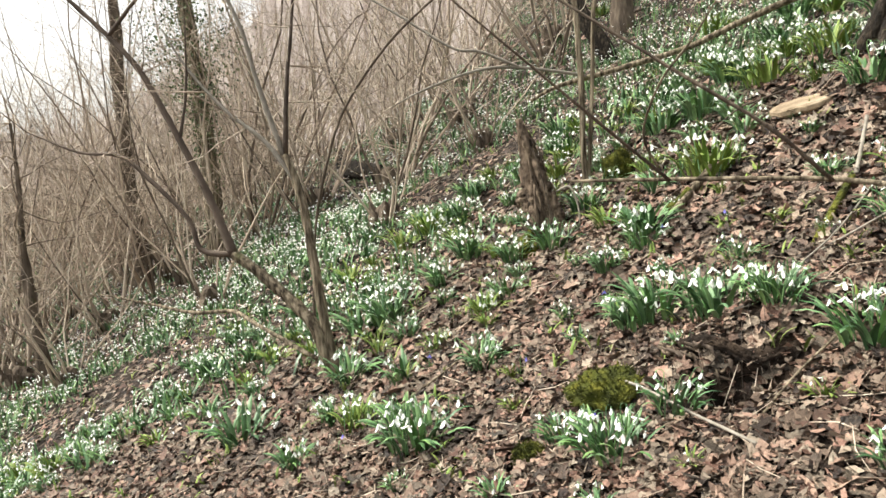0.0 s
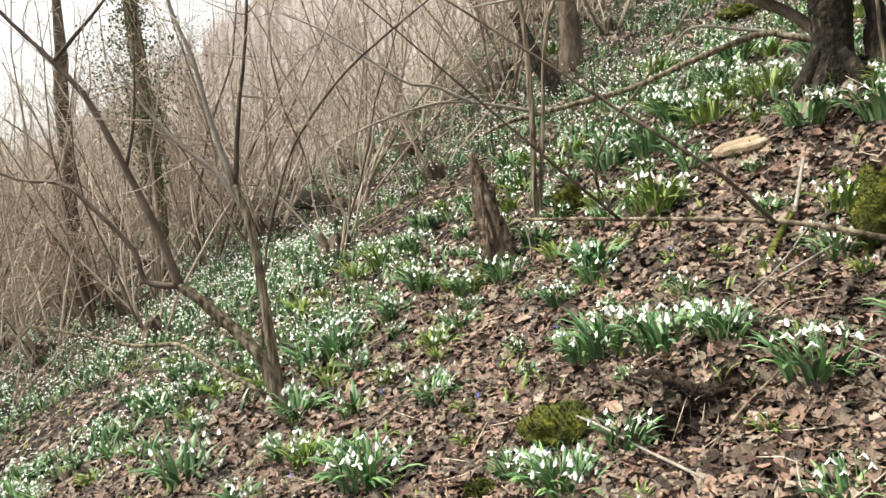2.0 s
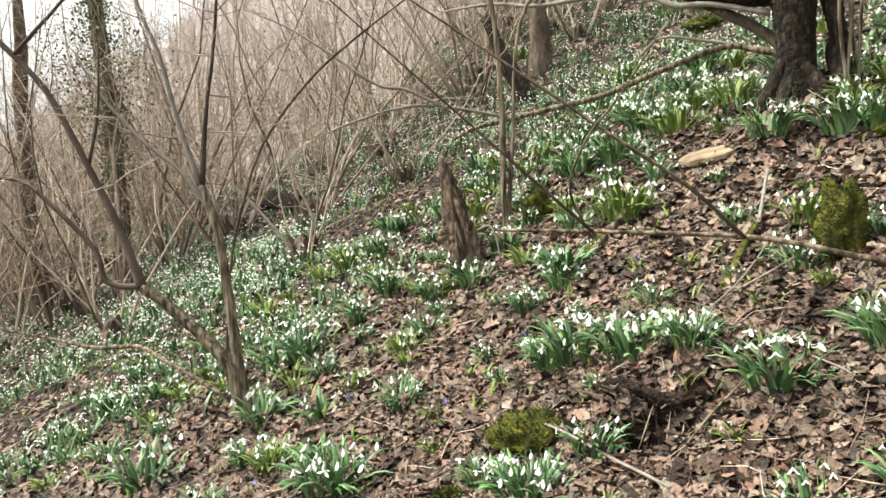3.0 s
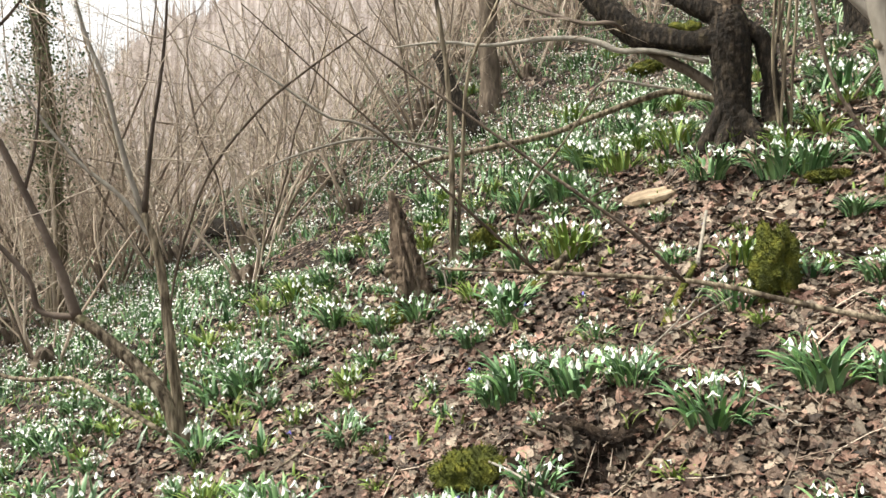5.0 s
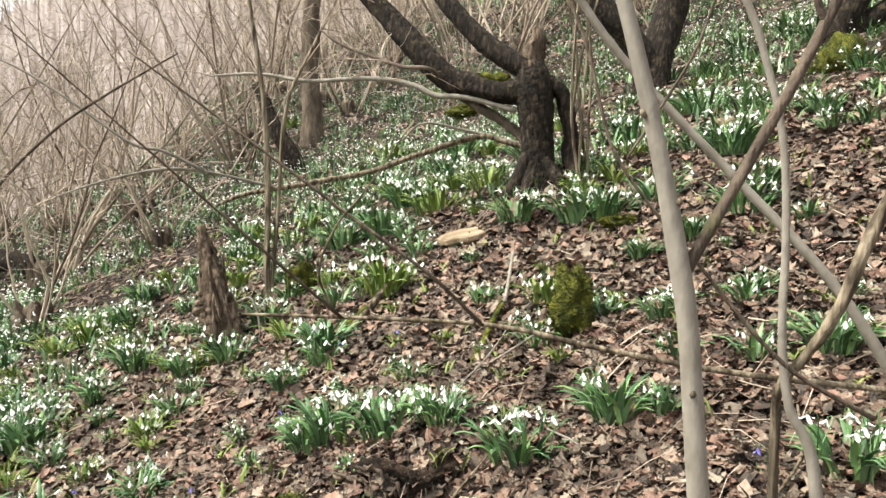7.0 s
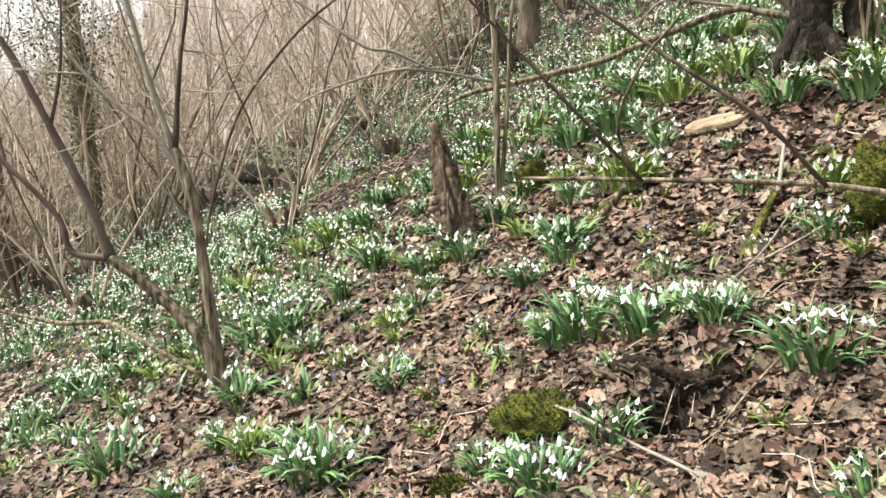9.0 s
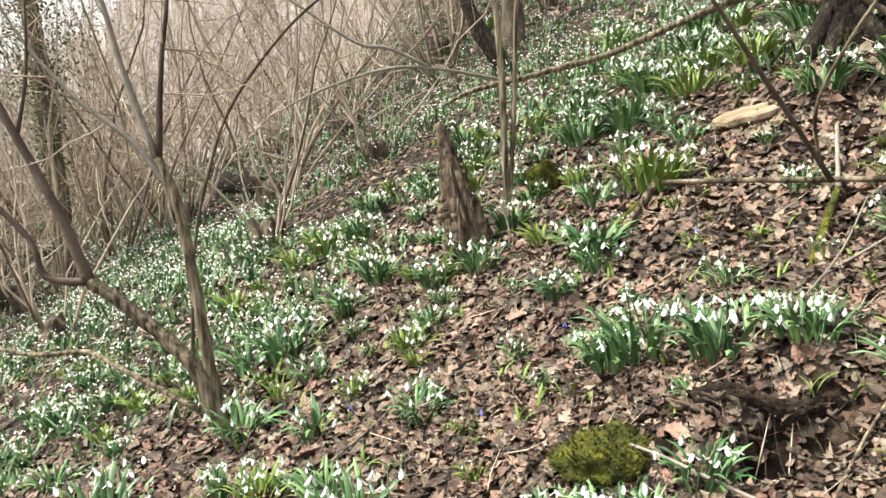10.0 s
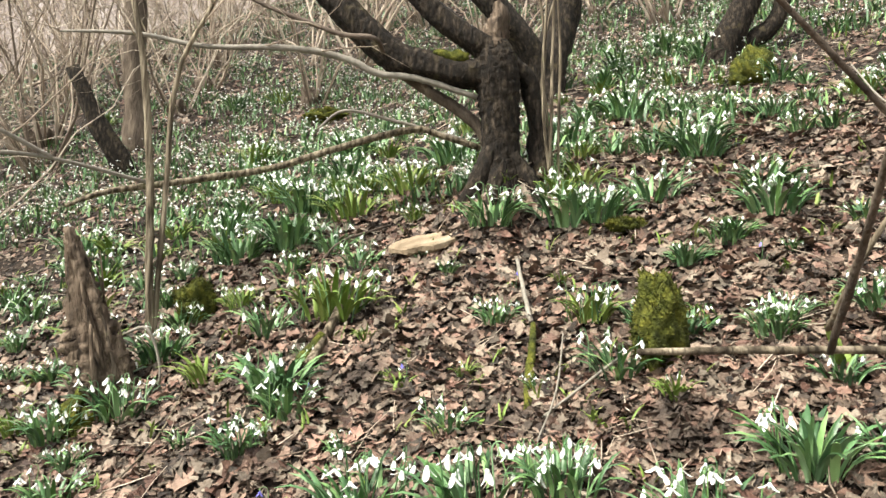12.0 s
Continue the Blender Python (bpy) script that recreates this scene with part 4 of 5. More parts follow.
def rotten_stump():
    top = root("rotten_stump", ground_at(0.29, 3.84), "tall splintered grey rotten stump with moss at its foot", "stump")
    body = limb("body", [(0.31, 3.83, 0.86, 0.13), (0.30, 3.83, 1.0, 0.092), (0.29, 3.84, 1.15, 0.068), (0.265, 3.85, 1.28, 0.054), (0.23, 3.87, 1.42, 0.044), (0.195, 3.88, 1.56, 0.032), (0.17, 3.885, 1.67, 0.014)], M_DEADWOOD, top, 30, 0.22, steps=10)
    g = random.Random(4)
    for i in range(34):
        a, r = i * 2.4, g.uniform(0.03, 0.105)
        dx, dy, h = r * math.cos(a), r * math.sin(a), g.uniform(0.1, 0.72) * (1.15 - 6.5 * r)
        w = g.uniform(0.006, 0.017)
        limb("splinter", [(0.31 + dx * 1.35, 3.84 + dy * 1.35, 0.9, w * 1.7), (0.285 + dx, 3.845 + dy, 0.98 + h * 0.5, w), (0.25 + dx * 0.75 + g.uniform(-0.035, 0.03), 3.86 + dy * 0.75, 1.02 + h, w * 0.3)], g.choice((M_DEADWOOD, M_DEADWOOD, M_BARK_BROWN)), top, 6, 0.25, on=body)
    for mx, my, mz, mr in ((0.20, 3.78, 1.0, 0.05), (0.24, 3.73, 0.93, 0.06), (0.33, 3.72, 0.94, 0.045), (0.17, 3.82, 0.9, 0.07), (0.4, 3.79, 1.0, 0.035)):
        limb("moss", [(mx, my, mz - 0.13, mr * 0.9), (mx + 0.005, my + 0.01, mz, mr), (mx + 0.02, my + 0.03, mz + 0.1, mr * 0.4)], M_MOSS, top, 14, 0.35, "brown-green moss", 5, body)
    limb("root", [(0.35, 3.80, 1.28, 0.006), (0.42, 3.75, 1.3, 0.006), (0.46, 3.72, 1.15, 0.005), (0.43, 3.7, 0.98, 0.005)], M_BARK_SMOOTH, top, 6, 0.05, "hanging pale rootlet", 5, body)


forked_shrub()
big_trunk()
long_branch()
near_sapling()
crooked_stems()
hanging_stick()
thin_stems()
rotten_stump()
lump("mossy_stump", 0.74, 4.2, 0.09, 0.085, 0.1, M_MOSS, "low stump covered in green moss", "stump", 3, 0.2, 0.4)
lump("mossy_post", 1.36, 2.2, 0.07, 0.065, 0.135, M_MOSS, "upright stump thickly covered in green moss", "stump", 5, 0.12, 0.45)
lump("mossy_rock", 0.35, 2.06, 0.125, 0.085, 0.06, M_MOSS, "yellow-green mossy rock below the ledge", "rock", 8, 0.3, 0.3)
lump("moss_cushion", 0.10, 1.98, 0.05, 0.04, 0.03, M_MOSS, "small yellow moss cushion among dead leaves", "moss", 9, 0.3, 0.3)
lump("moss_cushion", 4.12, 3.5, 0.16, 0.14, 0.15, M_MOSS, "green moss cushion at the foot of a far tree", "moss", 12, 0.3, 0.25)
lump("moss_cushion", 1.95, 2.78, 0.1, 0.06, 0.03, M_MOSS, "low moss cushion among dead leaves", "moss", 14, 0.3, 0.3)
lump("moss_cushion", 3.1, 7.4, 0.26, 0.2, 0.09, M_MOSS, "yellow moss bank beneath the trees", "moss", 15, 0.4, 0.4)
flat_stone("flat_stone", 1.46, 3.45, 0.33, 0.2, 0.04, -52, (20, -8), 4, "flat tan stone lying on the bank")
flat_stone("tan_stone", 3.07, 3.4, 0.2, 0.14, 0.09, -40, (5, -12), 9, "rounded tan stone lying among the snowdrops")


def rotten_ledge():
    """The crumbling lip of the little ledge under the nearest flowers."""
    top = root("earth_lip", ground_at(0.6, 2.02), "crumbling dark earth lip with wood splinters under the flowers", "earth")
    path = [(0.48, 2.13), (0.55, 2.05), (0.63, 2.0), (0.72, 1.965), (0.8, 1.93)]
    limb("clod", [(x, y, float(land(x, y)) + 0.005, r) for (x, y), r in zip(path, (0.012, 0.022, 0.026, 0.022, 0.012))], M_SOIL, top, 20, 0.25, steps=12)
    g = random.Random(14)
    for k in range(26):
        x = g.uniform(0.5, 0.8)
        y = float(np.interp(x, [p[0] for p in path], [p[1] for p in path])) - g.uniform(0.02, 0.06)
        z, w = float(land(x, y)) + g.uniform(0.005, 0.03), g.uniform(0.012, 0.04)
        a = g.uniform(-1.5, 1.5)
        limb("splinter", [(x - w * math.cos(a), y + 0.4 * w, z + 0.02, 0.003), (x, y, z + 0.012, g.uniform(0.004, 0.009)), (x + w * math.cos(a), y - 0.3 * w, z - 0.03 * math.sin(a), 0.002)], g.choice((M_DEADWOOD, M_BARK_BROWN, M_TWIG_DARK)), top, 5, 0.2, steps=2)
    for k in range(5):
        x = 0.52 + 0.06 * k
        limb("rootlet", [(x, 1.99, float(land(x, 2.0)) + 0.03, 0.0011), (x + g.uniform(-0.02, 0.03), 1.93, float(land(x, 1.93)) + 0.05, 0.0009), (x + g.uniform(-0.03, 0.05), 1.86, float(land(x, 1.86)) + 0.01, 0.0006)], M_TWIG_DARK, top, 5, 0.05)


rotten_ledge()


def old_trunks():
    """The farther trunks behind the old tree."""
    top = root("dark_tree", ground_at(3.80, 5.10), "dark twin-stemmed tree trunk on the slope", "tree")
    limb("trunk", [(3.80, 5.10, 2.75, 0.19), (3.82, 5.09, 3.0, 0.145), (3.84, 5.08, 3.18, 0.132), (3.92, 5.06, 3.47, 0.123), (3.98, 5.04, 3.80, 0.114), (4.07, 5.01, 4.6, 0.095)], M_BARK_DARK, top, 14, 0.06)
    limb("trunk", [(3.79, 5.11, 2.95, 0.13), (3.74, 5.12, 3.18, 0.118), (3.59, 5.18, 3.41, 0.112), (3.36, 5.26, 3.65, 0.1), (3.0, 5.4, 4.1, 0.08)], M_BARK_DARK, top, 12, 0.06)
    top = root("dark_tree", ground_at(4.8, 4.12), "dark leaning tree trunk with a mossy foot", "tree")
    limb("trunk", [(4.75, 4.15, 3.05, 0.14), (4.77, 4.14, 3.25, 0.115), (4.85, 4.07, 3.46, 0.111), (4.95, 3.99, 3.77, 0.098), (5.1, 3.88, 4.4, 0.08)], M_BARK_DARK, top, 12, 0.06)
    limb("trunk", [(4.84, 4.1, 3.1, 0.085), (4.9, 4.05, 3.3, 0.078), (5.10, 3.89, 3.51, 0.071), (5.16, 3.83, 3.82, 0.067), (5.2, 3.8, 4.4, 0.05)], M_BARK_DARK, top, 10, 0.06)
    top = root("dark_tree", ground_at(1.62, 8.9), "slender dark tree trunk among the hazels", "tree")
    z = float(land(1.62, 8.9))
    limb("trunk", [(1.62, 8.9, z - 0.1, 0.17), (1.6, 8.92, z + 0.4, 0.12), (1.57, 8.95, z + 1.2, 0.105), (1.62, 9.0, z + 2.6, 0.09), (1.6, 9.1, z + 5.5, 0.05)], M_BARK_BROWN, top, 10, 0.06)
    top = root("leaning_stump", ground_at(1.3, 7.9), "short dark leaning stump", "stump")
    z = float(land(1.3, 7.9))
    limb("body", [(1.32, 7.9, z - 0.1, 0.12), (1.22, 7.92, z + 0.18, 0.1), (1.05, 7.97, z + 0.5, 0.08), (0.85, 8.05, z + 0.95, 0.05)], M_BARK_DARK, top, 10, 0.1)
    top = root("dark_tree", ground_at(-5.47, 10.6), "tall dark-barked tree at the foot of the bank", "tree")
    z = float(land(-5.47, 10.6))
    limb("trunk", [(-5.47, 10.6, z - 0.15, 0.25), (-5.47, 10.6, z + 0.12, 0.2), (-5.46, 10.6, z + 0.6, 0.125), (-5.54, 10.6, z + 1.3, 0.105), (-5.52, 10.62, z + 2.1, 0.1), (-5.53, 10.65, z + 3.3, 0.095), (-5.5, 10.7, z + 4.4, 0.07), (-5.6, 10.8, z + 6.5, 0.04)], M_BARK_BROWN, top, 12, 0.07)
    top = root("low_tree", ground_at(-4.5, 6.55), "dark short tree trunk with bare crooked boughs", "tree")
    z = float(land(-4.5, 6.55))
    t = [(-4.5, 6.55, z - 0.1, 0.09), (-4.51, 6.56, z + 0.25, 0.068), (-4.56, 6.58, z + 0.65, 0.062), (-4.57, 6.6, z + 0.95, 0.056), (-4.6, 6.62, z + 1.4, 0.034), (-4.57, 6.65, z + 1.9, 0.022), (-4.6, 6.7, z + 2.6, 0.012)]
    limb("trunk", t, M_BARK_BROWN, top, 10, 0.07)
    twigs_on(top, [t[2:]], M_TWIG, 31, 26, 1.0, 0.008)
    top = root("fallen_log", ground_at(-1.7, 9.5), "dark crooked fallen log lying among the snowdrops", "log")
    limb("log", [(x, y, float(land(x, y)) + up, r) for x, y, up, r in ((-2.26, 10.75, 0.42, 0.07), (-2.14, 10.45, 0.18, 0.1), (-1.75, 9.6, 0.1, 0.11), (-1.3, 8.5, 0.05, 0.1))], M_BARK_DARK, top, 12, 0.09, steps=8)



old_trunks()


def ivy_tree():
    x, y = -3.5, 8.7
    z = float(land(x, y))
    top = root("ivy_clad_tree", (x, y, z), "bare tree trunk clad in dark green ivy", "tree")
    t = [(x, y, z - 0.1, 0.15), (x + 0.02, y, z + 1.2, 0.11), (x - 0.05, y, z + 2.6, 0.1), (x - 0.15, y, z + 4.5, 0.08), (x - 0.2, y, z + 7, 0.05)]
    limb("trunk", t, M_BARK_GREY, top, 9, 0.06)
    g = np.random.default_rng(77)
    pile = Pile()
    path = smooth_path(t, 8)
    for _ in range(11000):
        p = path[int(g.integers(len(path) // 4, len(path)))]
        h = p[2] - z
        spread = 0.08 + 0.17 * max(0, min(1, (h - 1.6) / 1.2)) * (1 + math.sin(h * 3.1))
        c = p[:3] - (x, y, z) + g.standard_normal(3) * (spread, spread, 0.25)
        if h < 1.6 and g.random() < 0.7:
            continue
        u = g.standard_normal(3)
        u /= np.linalg.norm(u)
        w = np.cross(u, g.standard_normal(3))
        w /= np.linalg.norm(w)
        s = g.uniform(0.011, 0.021)
        pile.add((np.array([c - u * s, c + w * s * 0.8, c + u * s, c - w * s * 0.8 + np.cross(u, w) * s * 0.4]), np.array([(0, 1, 2, 3)])))
    ob = new("ivy", pile.mesh("ivy", [M_IVY]))
    ob.parent = top
    tagged(ob, "dark glossy ivy leaves")


ivy_tree()


# ---- the hazel thicket ----
def coppice_stems(g, pile_s, pile_t, at, height, stems, twigs, lean=(0, 0), r0=0.02, sub=True):
    for _ in range(stems):
        a = g.uniform(0, 2 * math.pi)
        b = 0.14 * math.sqrt(g.random())
        p = np.array([at[0] + b * math.cos(a), at[1] + b * math.sin(a), at[2] - 0.05])
        d = np.array([0.4 * math.cos(a) + lean[0] + 0.15 * g.standard_normal(), 0.4 * math.sin(a) + lean[1] + 0.15 * g.standard_normal(), 1.0])
        h = height * g.uniform(0.55, 1.1)
        n = 8
        r = r0 * g.uniform(0.5, 1.2)
        rows = []
        for k in range(n):
            d /= np.linalg.norm(d)
            rows.append((*p, r * (1 - 0.82 * k / (n - 1))))
            p = p + d * h / (n - 1)
            d = d + 0.16 * g.standard_normal(3) + np.array([0, 0, 0.03])
        rows = np.array(rows)
        pile_s.add(tube(rows, 5))
        for _ in range(twigs):
            k = int(g.integers(1, n - 1))
            e = np.array([g.standard_normal(), g.standard_normal(), g.uniform(0.1, 1.3)])
            e /= np.linalg.norm(e)
            length = h * g.uniform(0.12, 0.42)
            q = rows[k, :3] + (rows[k + 1, :3] - rows[k, :3]) * g.random()
            t = []
            for j in range(4):
                t.append((*q, max(0.0016, rows[k, 3] * 0.45 * (1 - 0.25 * j))))
                q = q + e * length / 3
                e = e + 0.3 * g.standard_normal(3)
                e /= np.linalg.norm(e)
            t = np.array(t)
            pile_t.add(tube(t, 3))
            if sub:
                for _ in range(2):
                    j = int(g.integers(1, 4))
                    f = e + g.standard_normal(3) * 0.8
                    f /= np.linalg.norm(f)
                    pile_t.add(tube(np.array([(*t[j, :3], 0.0018), (*(t[j, :3] + f * length * 0.3), 0.0014), (*(t[j, :3] + f * length * 0.55 + (0, 0, 0.02)), 0.001)]), 3))


def hazel_shrub(k):
    g = np.random.default_rng(900 + k)
    top = root("hazel_shrub", (0, 0, 0), "bare many-stemmed beige hazel shrub on a dark stool", "shrub", "hazel thicket")
    height = g.uniform(2.8, 4.4)
    for _ in range(int(g.integers(6, 10))):
        s = Pile()
        coppice_stems(g, s, s, (0, 0, 0), height, 1, 8, (-0.1, 0), 0.016)
        ob = new("stem", s.mesh("stem", [M_TWIG]))
        ob.parent = top
    st = Pile()
    st.add(tube(smooth_path([(0, 0, -0.25, 0.15), (0.02, 0, -0.02, 0.12), (0.0, 0.02, 0.1, 0.1), (0.03, 0, 0.2, 0.05)], 5), 14, 0.2, k))
    for _ in range(8):
        a, r, h = g.uniform(0, 6.3), g.uniform(0.04, 0.13), g.uniform(0.08, 0.24)
        c, d = math.cos(a) * r, math.sin(a) * r
        st.add(tube(smooth_path([(c * 0.8, d * 0.8, -0.2, 0.06), (c, d, 0.04, g.uniform(0.035, 0.06)), (c * 1.3, d * 1.3, h * 0.7, g.uniform(0.025, 0.045)), (c * 1.5, d * 1.5, h, 0.012)], 4), 9, 0.16, k + 40))
    ob = new("stool", st.mesh("stool", [M_BARK_BROWN]))
    ob.parent = top
    tagged(ob, "dark knobbly stool")
    return top


SHRUBS = [hazel_shrub(k) for k in range(6)]
NEAR_SHRUBS = [(-0.05, 6.9), (-0.36, 9.25), (-0.99, 7.28), (2.17, 11.1), (-2.63, 6.24), (-3.9, 8.64), (-3.9, 6.0), (-5.2, 7.2), (-2.2, 9.0), (-1.67, 12.4), (0.8, 9.6), (2.3, 9.8), (-0.9, 6.0), (-4.4, 9.4), (-6.2, 8.45), (-1.4, 10.9), (0.2, 11.6), (-3.2, 11.4), (4.7, 9.5), (3.5, 11.9), (-5.9, 5.4), (-7.2, 6.6), (1.5, 12.8), (3.3, 8.2), (5.6, 7.4), (6.4, 9.0), (6.9, 6.2), (4.2, 13.0), (-0.4, 13.2), (-2.4, 13.0), (7.6, 7.9), (5.4, 11.2), (-4.8, 8.3), (-6.6, 10.5), (-7.8, 9.5), (-5.0, 12.5), (-8.5, 12), (-3.9, 13.5), (1.0, 10.5), (2.9, 10.6), (1.9, 13.6), (3.2, 13.9), (5.0, 13.2), (6.6, 11.0)]
for i, (x, y) in enumerate(NEAR_SHRUBS):
    m = Matrix.Translation(ground_at(x, y)) @ pose(0, 0, 0, 0, 0, (i * 67) % 360) @ Matrix.Scale(0.8 + 0.07 * ((i * 5) % 6), 4)
    s = SHRUBS[i] if i < 6 else copy_thing(SHRUBS[i % 6], Matrix.Identity(4))
    s.matrix_basis = m


def far_thicket():
    g = np.random.default_rng(55)
    s, t = Pile(), Pile()
    n = 0
    while n < 330:
        r, a = g.uniform(9, 36), radians(90) - (g.uniform(radians(-50), radians(-14)) if g.random() < 0.45 else g.uniform(radians(-48), radians(60)))
        if a < radians(58) and (r < 11 or g.random() < 0.25):
            continue
        x, y = r * math.cos(a), r * math.sin(a)
        n += 1
        coppice_stems(g, s, t, (x, y, float(land(x, y))), g.uniform(3.5, 6.5), 6, 8, (-0.14, 0), 0.014 + 0.0004 * r, r < 18)
    for pile, name in ((s, "distant_thicket_stems"), (t, "distant_thicket_twigs")):
        ob = new(name, pile.mesh(name, [M_TWIG]))
        tagged(ob, "dense bare beige woodland thicket in the distance", "thicket", kind="stuff")


far_thicket()


# ---- glowing backdrop for the far wooded hillside ----
def glowing_hillside():
    m = bpy.data.materials.new("glowing_hazy_woods")
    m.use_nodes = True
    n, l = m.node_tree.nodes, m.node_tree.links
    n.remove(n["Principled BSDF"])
    # the curtain emits its own light: daylight and haze sit in this colour
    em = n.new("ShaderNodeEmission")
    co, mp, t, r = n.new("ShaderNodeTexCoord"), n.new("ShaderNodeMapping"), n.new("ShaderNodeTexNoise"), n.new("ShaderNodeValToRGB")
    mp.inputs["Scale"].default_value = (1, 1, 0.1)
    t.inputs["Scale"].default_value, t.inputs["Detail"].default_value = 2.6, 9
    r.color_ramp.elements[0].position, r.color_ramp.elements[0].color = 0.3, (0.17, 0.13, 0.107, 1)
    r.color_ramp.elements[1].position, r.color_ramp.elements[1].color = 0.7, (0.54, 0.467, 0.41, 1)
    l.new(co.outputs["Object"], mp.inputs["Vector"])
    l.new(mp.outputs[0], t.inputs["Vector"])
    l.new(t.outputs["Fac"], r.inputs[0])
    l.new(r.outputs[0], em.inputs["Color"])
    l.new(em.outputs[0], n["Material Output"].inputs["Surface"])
    g = random.Random(8)
    v, n = [], 4500
    for i in range(n + 1):
        deg = -75 + 125 * i / n
        a = radians(90 - deg)
        rise = 0.3 + 10 / (1 + math.exp(-(deg + 24) / 4)) + 15 / (1 + math.exp(-(deg + 7) / 5))
        rise += 0.5 * math.sin(i * 0.021) + 0.3 * math.sin(i * 0.057 + 1) + 3.0 * g.random() ** 3
        for z in (-22, 1.6 + 75 * math.tan(radians(rise))):
            v.append((75 * math.cos(a), 75 * math.sin(a), z))
    q = [(2 * i, 2 * i + 2, 2 * i + 3, 2 * i + 1) for i in range(n)]
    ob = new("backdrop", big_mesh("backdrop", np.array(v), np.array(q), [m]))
    tagged(ob, "glowing backdrop curtain painted as a hazy beige wooded hillside", "backdrop", kind="structure")


glowing_hillside()


# ---- small things on the bank ----
def fallen_stick(pts, mat=M_BARK_GREY, label="thin grey dead stick lying on the leaves", lift=0.015, sides=7):
    """A stick that lies along the ground through rows of x, y, radius, rise."""
    rows = [(x, y, float(land(x, y)) + lift + up, r) for x, y, r, up in pts]
    top = root("stick", rows[0][:3], label, "stick")
    limb("wood", rows, mat, top, sides, 0.08)


fallen_stick([(0.33, 2.1, 0.0037, 0.06), (0.42, 1.95, 0.0037, 0.05), (0.5, 1.78, 0.0037, 0.03), (0.6, 1.59, 0.0043, 0.01)], M_BARK_SMOOTH, "pale crooked twig lying before the mossy rock")
fallen_stick([(0.9, 1.83, 0.0031, 0.03), (0.75, 1.74, 0.0031, 0.03), (0.6, 1.64, 0.0037, 0.01)])
fallen_stick([(1.05, 1.8, 0.0025, 0.02), (1.07, 1.68, 0.0031, 0.02), (1.08, 1.55, 0.0031, 0.0)], M_BARK_SMOOTH)
fallen_stick([(1.32, 2.66, 0.0081, 0.01), (1.39, 2.77, 0.0074, 0.05), (1.46, 2.88, 0.0062, 0.1)], M_BARK_SMOOTH, "short pale barkless stick leaning on the bank")
fallen_stick([(0.82, 3.23, 0.0174, 0.0), (0.92, 3.31, 0.0167, 0.02), (1.03, 3.4, 0.0136, 0.05)], M_BARK_GREY, "short weathered piece of root wood", 0.015, 9)
fallen_stick([(-1.9, 3.75, 0.0074, 0.0), (-1.6, 4.0, 0.0074, 0.01), (-1.3, 4.2, 0.0081, 0.0), (-1.0, 4.35, 0.0056, 0.02)], M_BARK_GREY, "long thin dead branch lying among snowdrops")
fallen_stick([(0.95, 2.25, 0.0025, 0.02), (1.12, 2.35, 0.0031, 0.03), (1.3, 2.5, 0.0031, 0.03)], M_BARK_SMOOTH)
fallen_stick([(0.15, 3.2, 0.0025, 0.01), (0.35, 3.35, 0.0031, 0.03), (0.55, 3.62, 0.0031, 0.02)])
fallen_stick([(-0.5, 2.6, 0.0031, 0.01), (-0.2, 2.75, 0.0037, 0.02), (0.0, 2.95, 0.0031, 0.01)])
fallen_stick([(1.5, 1.35, 0.0037, 0.02), (1.35, 1.2, 0.0037, 0.03), (1.15, 1.15, 0.0031, 0.01)])
fallen_stick([(1.6, 3.95, 0.0050, 0.03), (1.35, 3.98, 0.0050, 0.06), (1.2, 3.9, 0.0037, 0.02)], M_TWIG_DARK, "dark bent twig lying by the flat stone")
fallen_stick([(2.3, 2.9, 0.0037, 0.02), (2.45, 3.1, 0.0037, 0.05), (2.5, 3.3, 0.0031, 0.03)])
fallen_stick([(3.2, 2.2, 0.0050, 0.02), (3.3, 2.4, 0.0050, 0.1), (3.45, 2.6, 0.0043, 0.25)], M_BARK_SMOOTH)

fallen_stick([(0.8, 3.26, 0.02, 0.0), (0.86, 3.29, 0.024, 0.01), (0.91, 3.31, 0.02, 0.025)], M_MOSS, "short green mossy piece of root wood", 0.02, 12)
fallen_stick([(1.29, 2.62, 0.009, 0.03), (1.22, 2.55, 0.012, 0.02), (1.15, 2.49, 0.015, 0.0), (1.07, 2.41, 0.013, -0.005)], M_MOSS, "thin mossy rotten stick lying downhill", 0.012, 10)
fallen_stick([(1.29, 2.25, 0.004, 0.05), (1.2, 2.29, 0.0045, 0.015), (1.05, 2.333, 0.005, 0.0)], M_BARK_SMOOTH, "thin pale dead stick leaning on the leaves")


def broad_leaved_plant(x, y):
    top = root("broad_leaved_plant", ground_at(x, y), "young plant with broad pale green leaves", "plant")
    g = np.random.default_rng(5)
    for length, width, lean, turn in ((0.13, 0.045, 0.55, 2.5), (0.11, 0.035, 0.35, 1.2), (0.09, 0.035, 1.1, 0.2), (0.09, 0.03, 1.2, 3.4), (0.08, 0.03, 1.3, 5.2)):
        v, q = strap_leaf(g, length, width, lean, turn, (0, 0))
        ob = new("leaf", big_mesh("leaf", v, q, [M_YELLOW_LEAF]))
        ob.parent = top


broad_leaved_plant(1.5, 1.78)


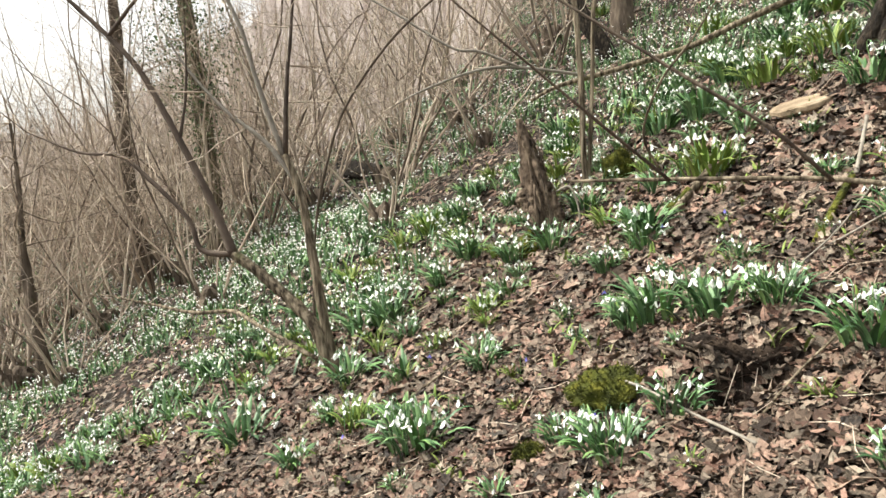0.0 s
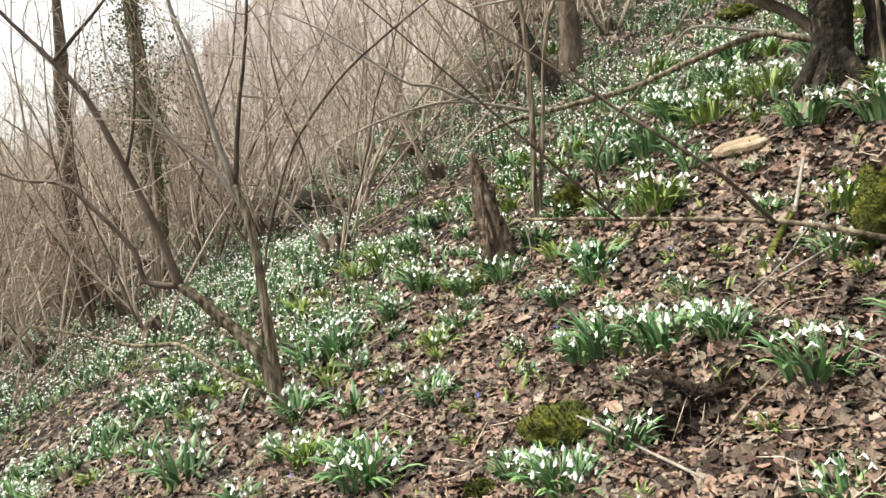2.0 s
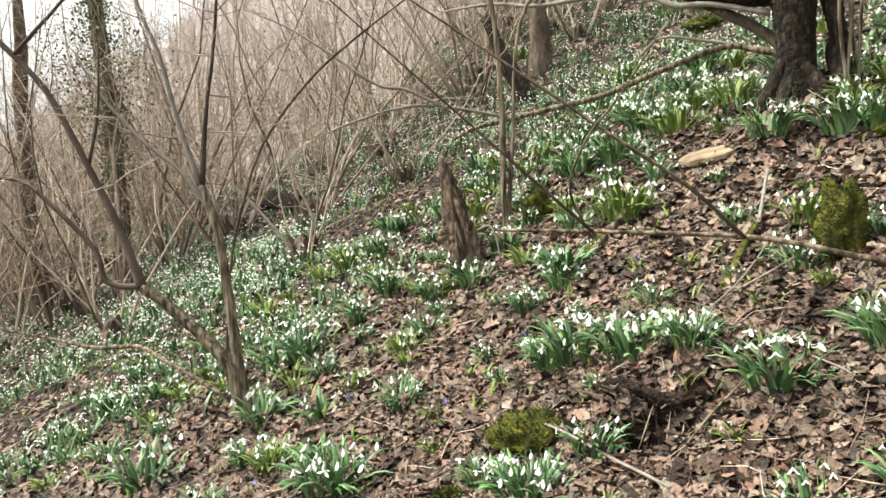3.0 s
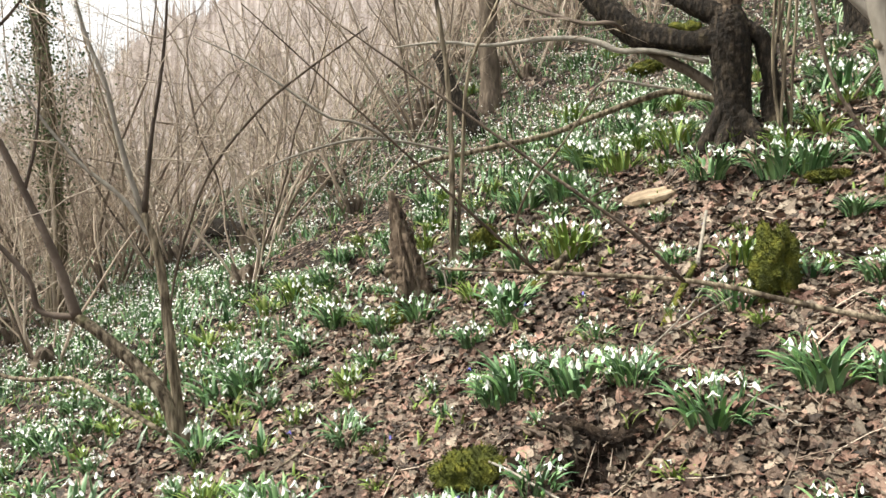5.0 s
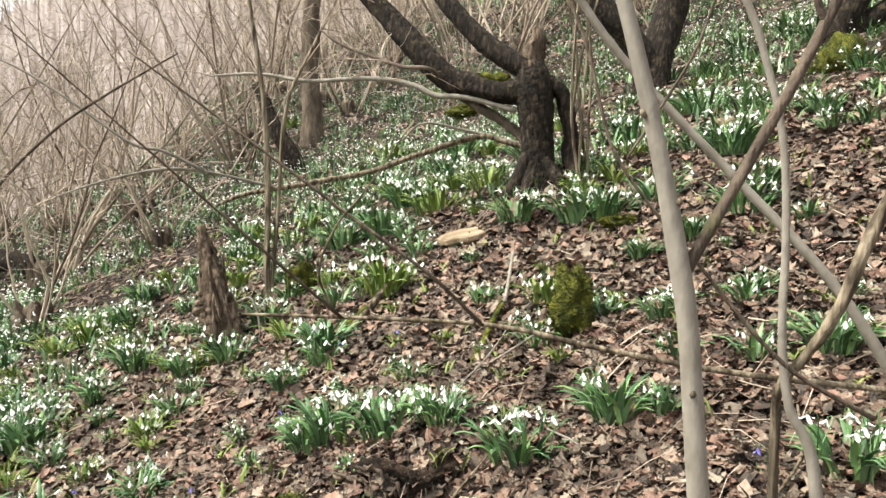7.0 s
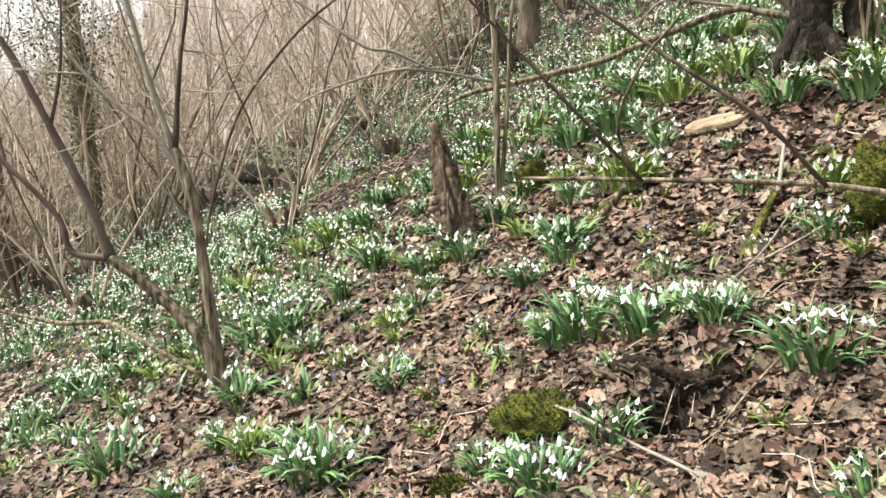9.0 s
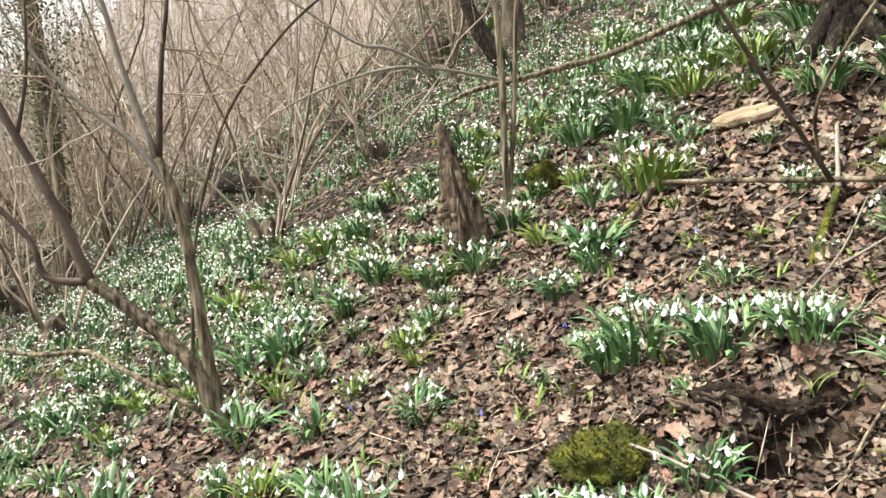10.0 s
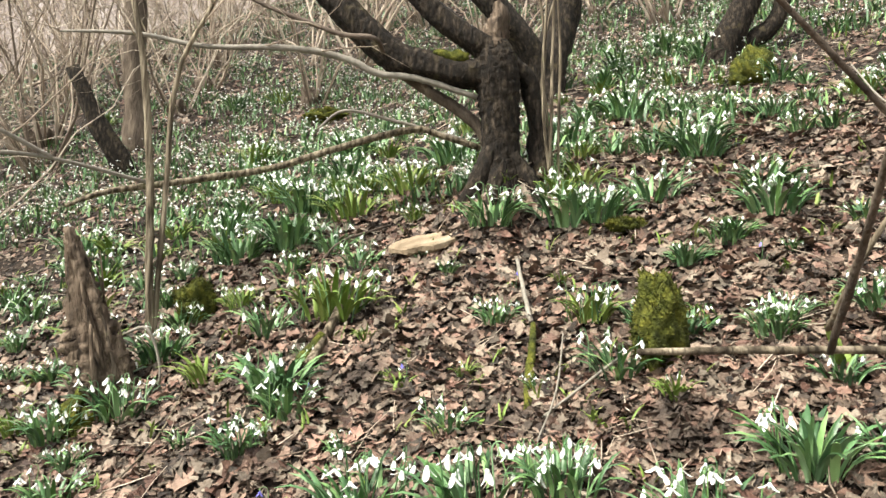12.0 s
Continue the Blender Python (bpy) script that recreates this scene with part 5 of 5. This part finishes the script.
def squill(x, y, k):
    """A small blue flower among two or three thin leaves."""
    g = np.random.default_rng(k)
    top = root("blue_squill", ground_at(x, y), "small violet-blue squill flower among dead leaves", "flower", "blue flowers")
    top.rotation_euler[2] = k
    top.scale = (0.6, 0.6, 0.6)
    flower_on(top, BLUE)
    pile = Pile()
    for i in range(3):
        pile.add(strap_leaf(g, 0.1, 0.009, 0.9, i * 2.1 + k, (0, 0)))
    ob = new("foliage", pile.mesh("foliage", [M_LEAF]))
    ob.parent = top


BLUE = flower_mesh(4, petal=M_BLUE)
for k, (x, y) in enumerate(((0.09, 2.49), (0.71, 3.02), (1.3, 1.24), (0.3, 1.9), (1.45, 2.87), (-0.28, 2.89), (-0.6, 2.5), (1.9, 2.2), (0.9, 2.75), (0.45, 2.7))):
    squill(x, y, k)


def twig_debris():
    g = np.random.default_rng(91)
    pile = Pile()
    for _ in range(1300):
        r, a = 0.8 + 6 * g.random(), radians(90) - g.uniform(radians(-42), radians(72))
        x, y = r * math.cos(a), r * math.sin(a)
        b, s = g.uniform(0, 6.3), g.uniform(0.04, 0.2)
        rows = []
        for t in (-0.5, 0, 0.5):
            px, py = x + s * t * math.cos(b) + 0.01 * g.standard_normal(), y + s * t * math.sin(b) + 0.01 * g.standard_normal()
            rows.append((px, py, float(land(px, py)) + 0.022 + 0.012 * g.random(), g.uniform(0.0008, 0.0022)))
        pile.add(tube(np.array(rows), 4))
    for _ in range(1100):
        r, a = 5.5 + 14 * g.random(), radians(90) - g.uniform(radians(-44), radians(62))
        x, y = r * math.cos(a), r * math.sin(a)
        b, s = g.uniform(0, 6.3), g.uniform(0.1, 0.35)
        w, up = g.uniform(0.0012, 0.003), g.uniform(0, 0.06)
        rows = []
        for t in (-0.5, 0, 0.5):
            px, py = x + s * t * math.cos(b) + 0.03 * g.standard_normal(), y + s * t * math.sin(b) + 0.03 * g.standard_normal()
            rows.append((px, py, float(land(px, py)) + 0.03 + up * (t + 0.5), w))
        pile.add(tube(np.array(rows), 4))
    ob = new("twig_debris", pile.mesh("twig_debris", [M_TWIG]))
    tagged(ob, "tiny broken twigs scattered over the dead leaves", "twigs", kind="stuff")


twig_debris()


def seedlings():
    """Small single green leaves and shoots coming through the dead leaves."""
    g = np.random.default_rng(93)
    pile = Pile()
    for _ in range(1000):
        r, a = 1.9 + 6.6 * g.random() ** 0.8, radians(90) - g.uniform(radians(-42), radians(70))
        x, y = r * math.cos(a), r * math.sin(a)
        z = float(land(x, y))
        for i in range(int(g.integers(2, 6))):
            v, q = strap_leaf(g, g.uniform(0.04, 0.09), g.uniform(0.006, 0.012), g.uniform(0.7, 1.7), g.uniform(0, 6.3), 0.015 * g.standard_normal(2))
            pile.add((v + (x, y, z + 0.01), q))
    ob = new("seedlings", pile.mesh("seedlings", [M_YELLOW_LEAF]))
    tagged(ob, "tiny young green shoots among the dead leaves", "shoots", kind="stuff")


seedlings()
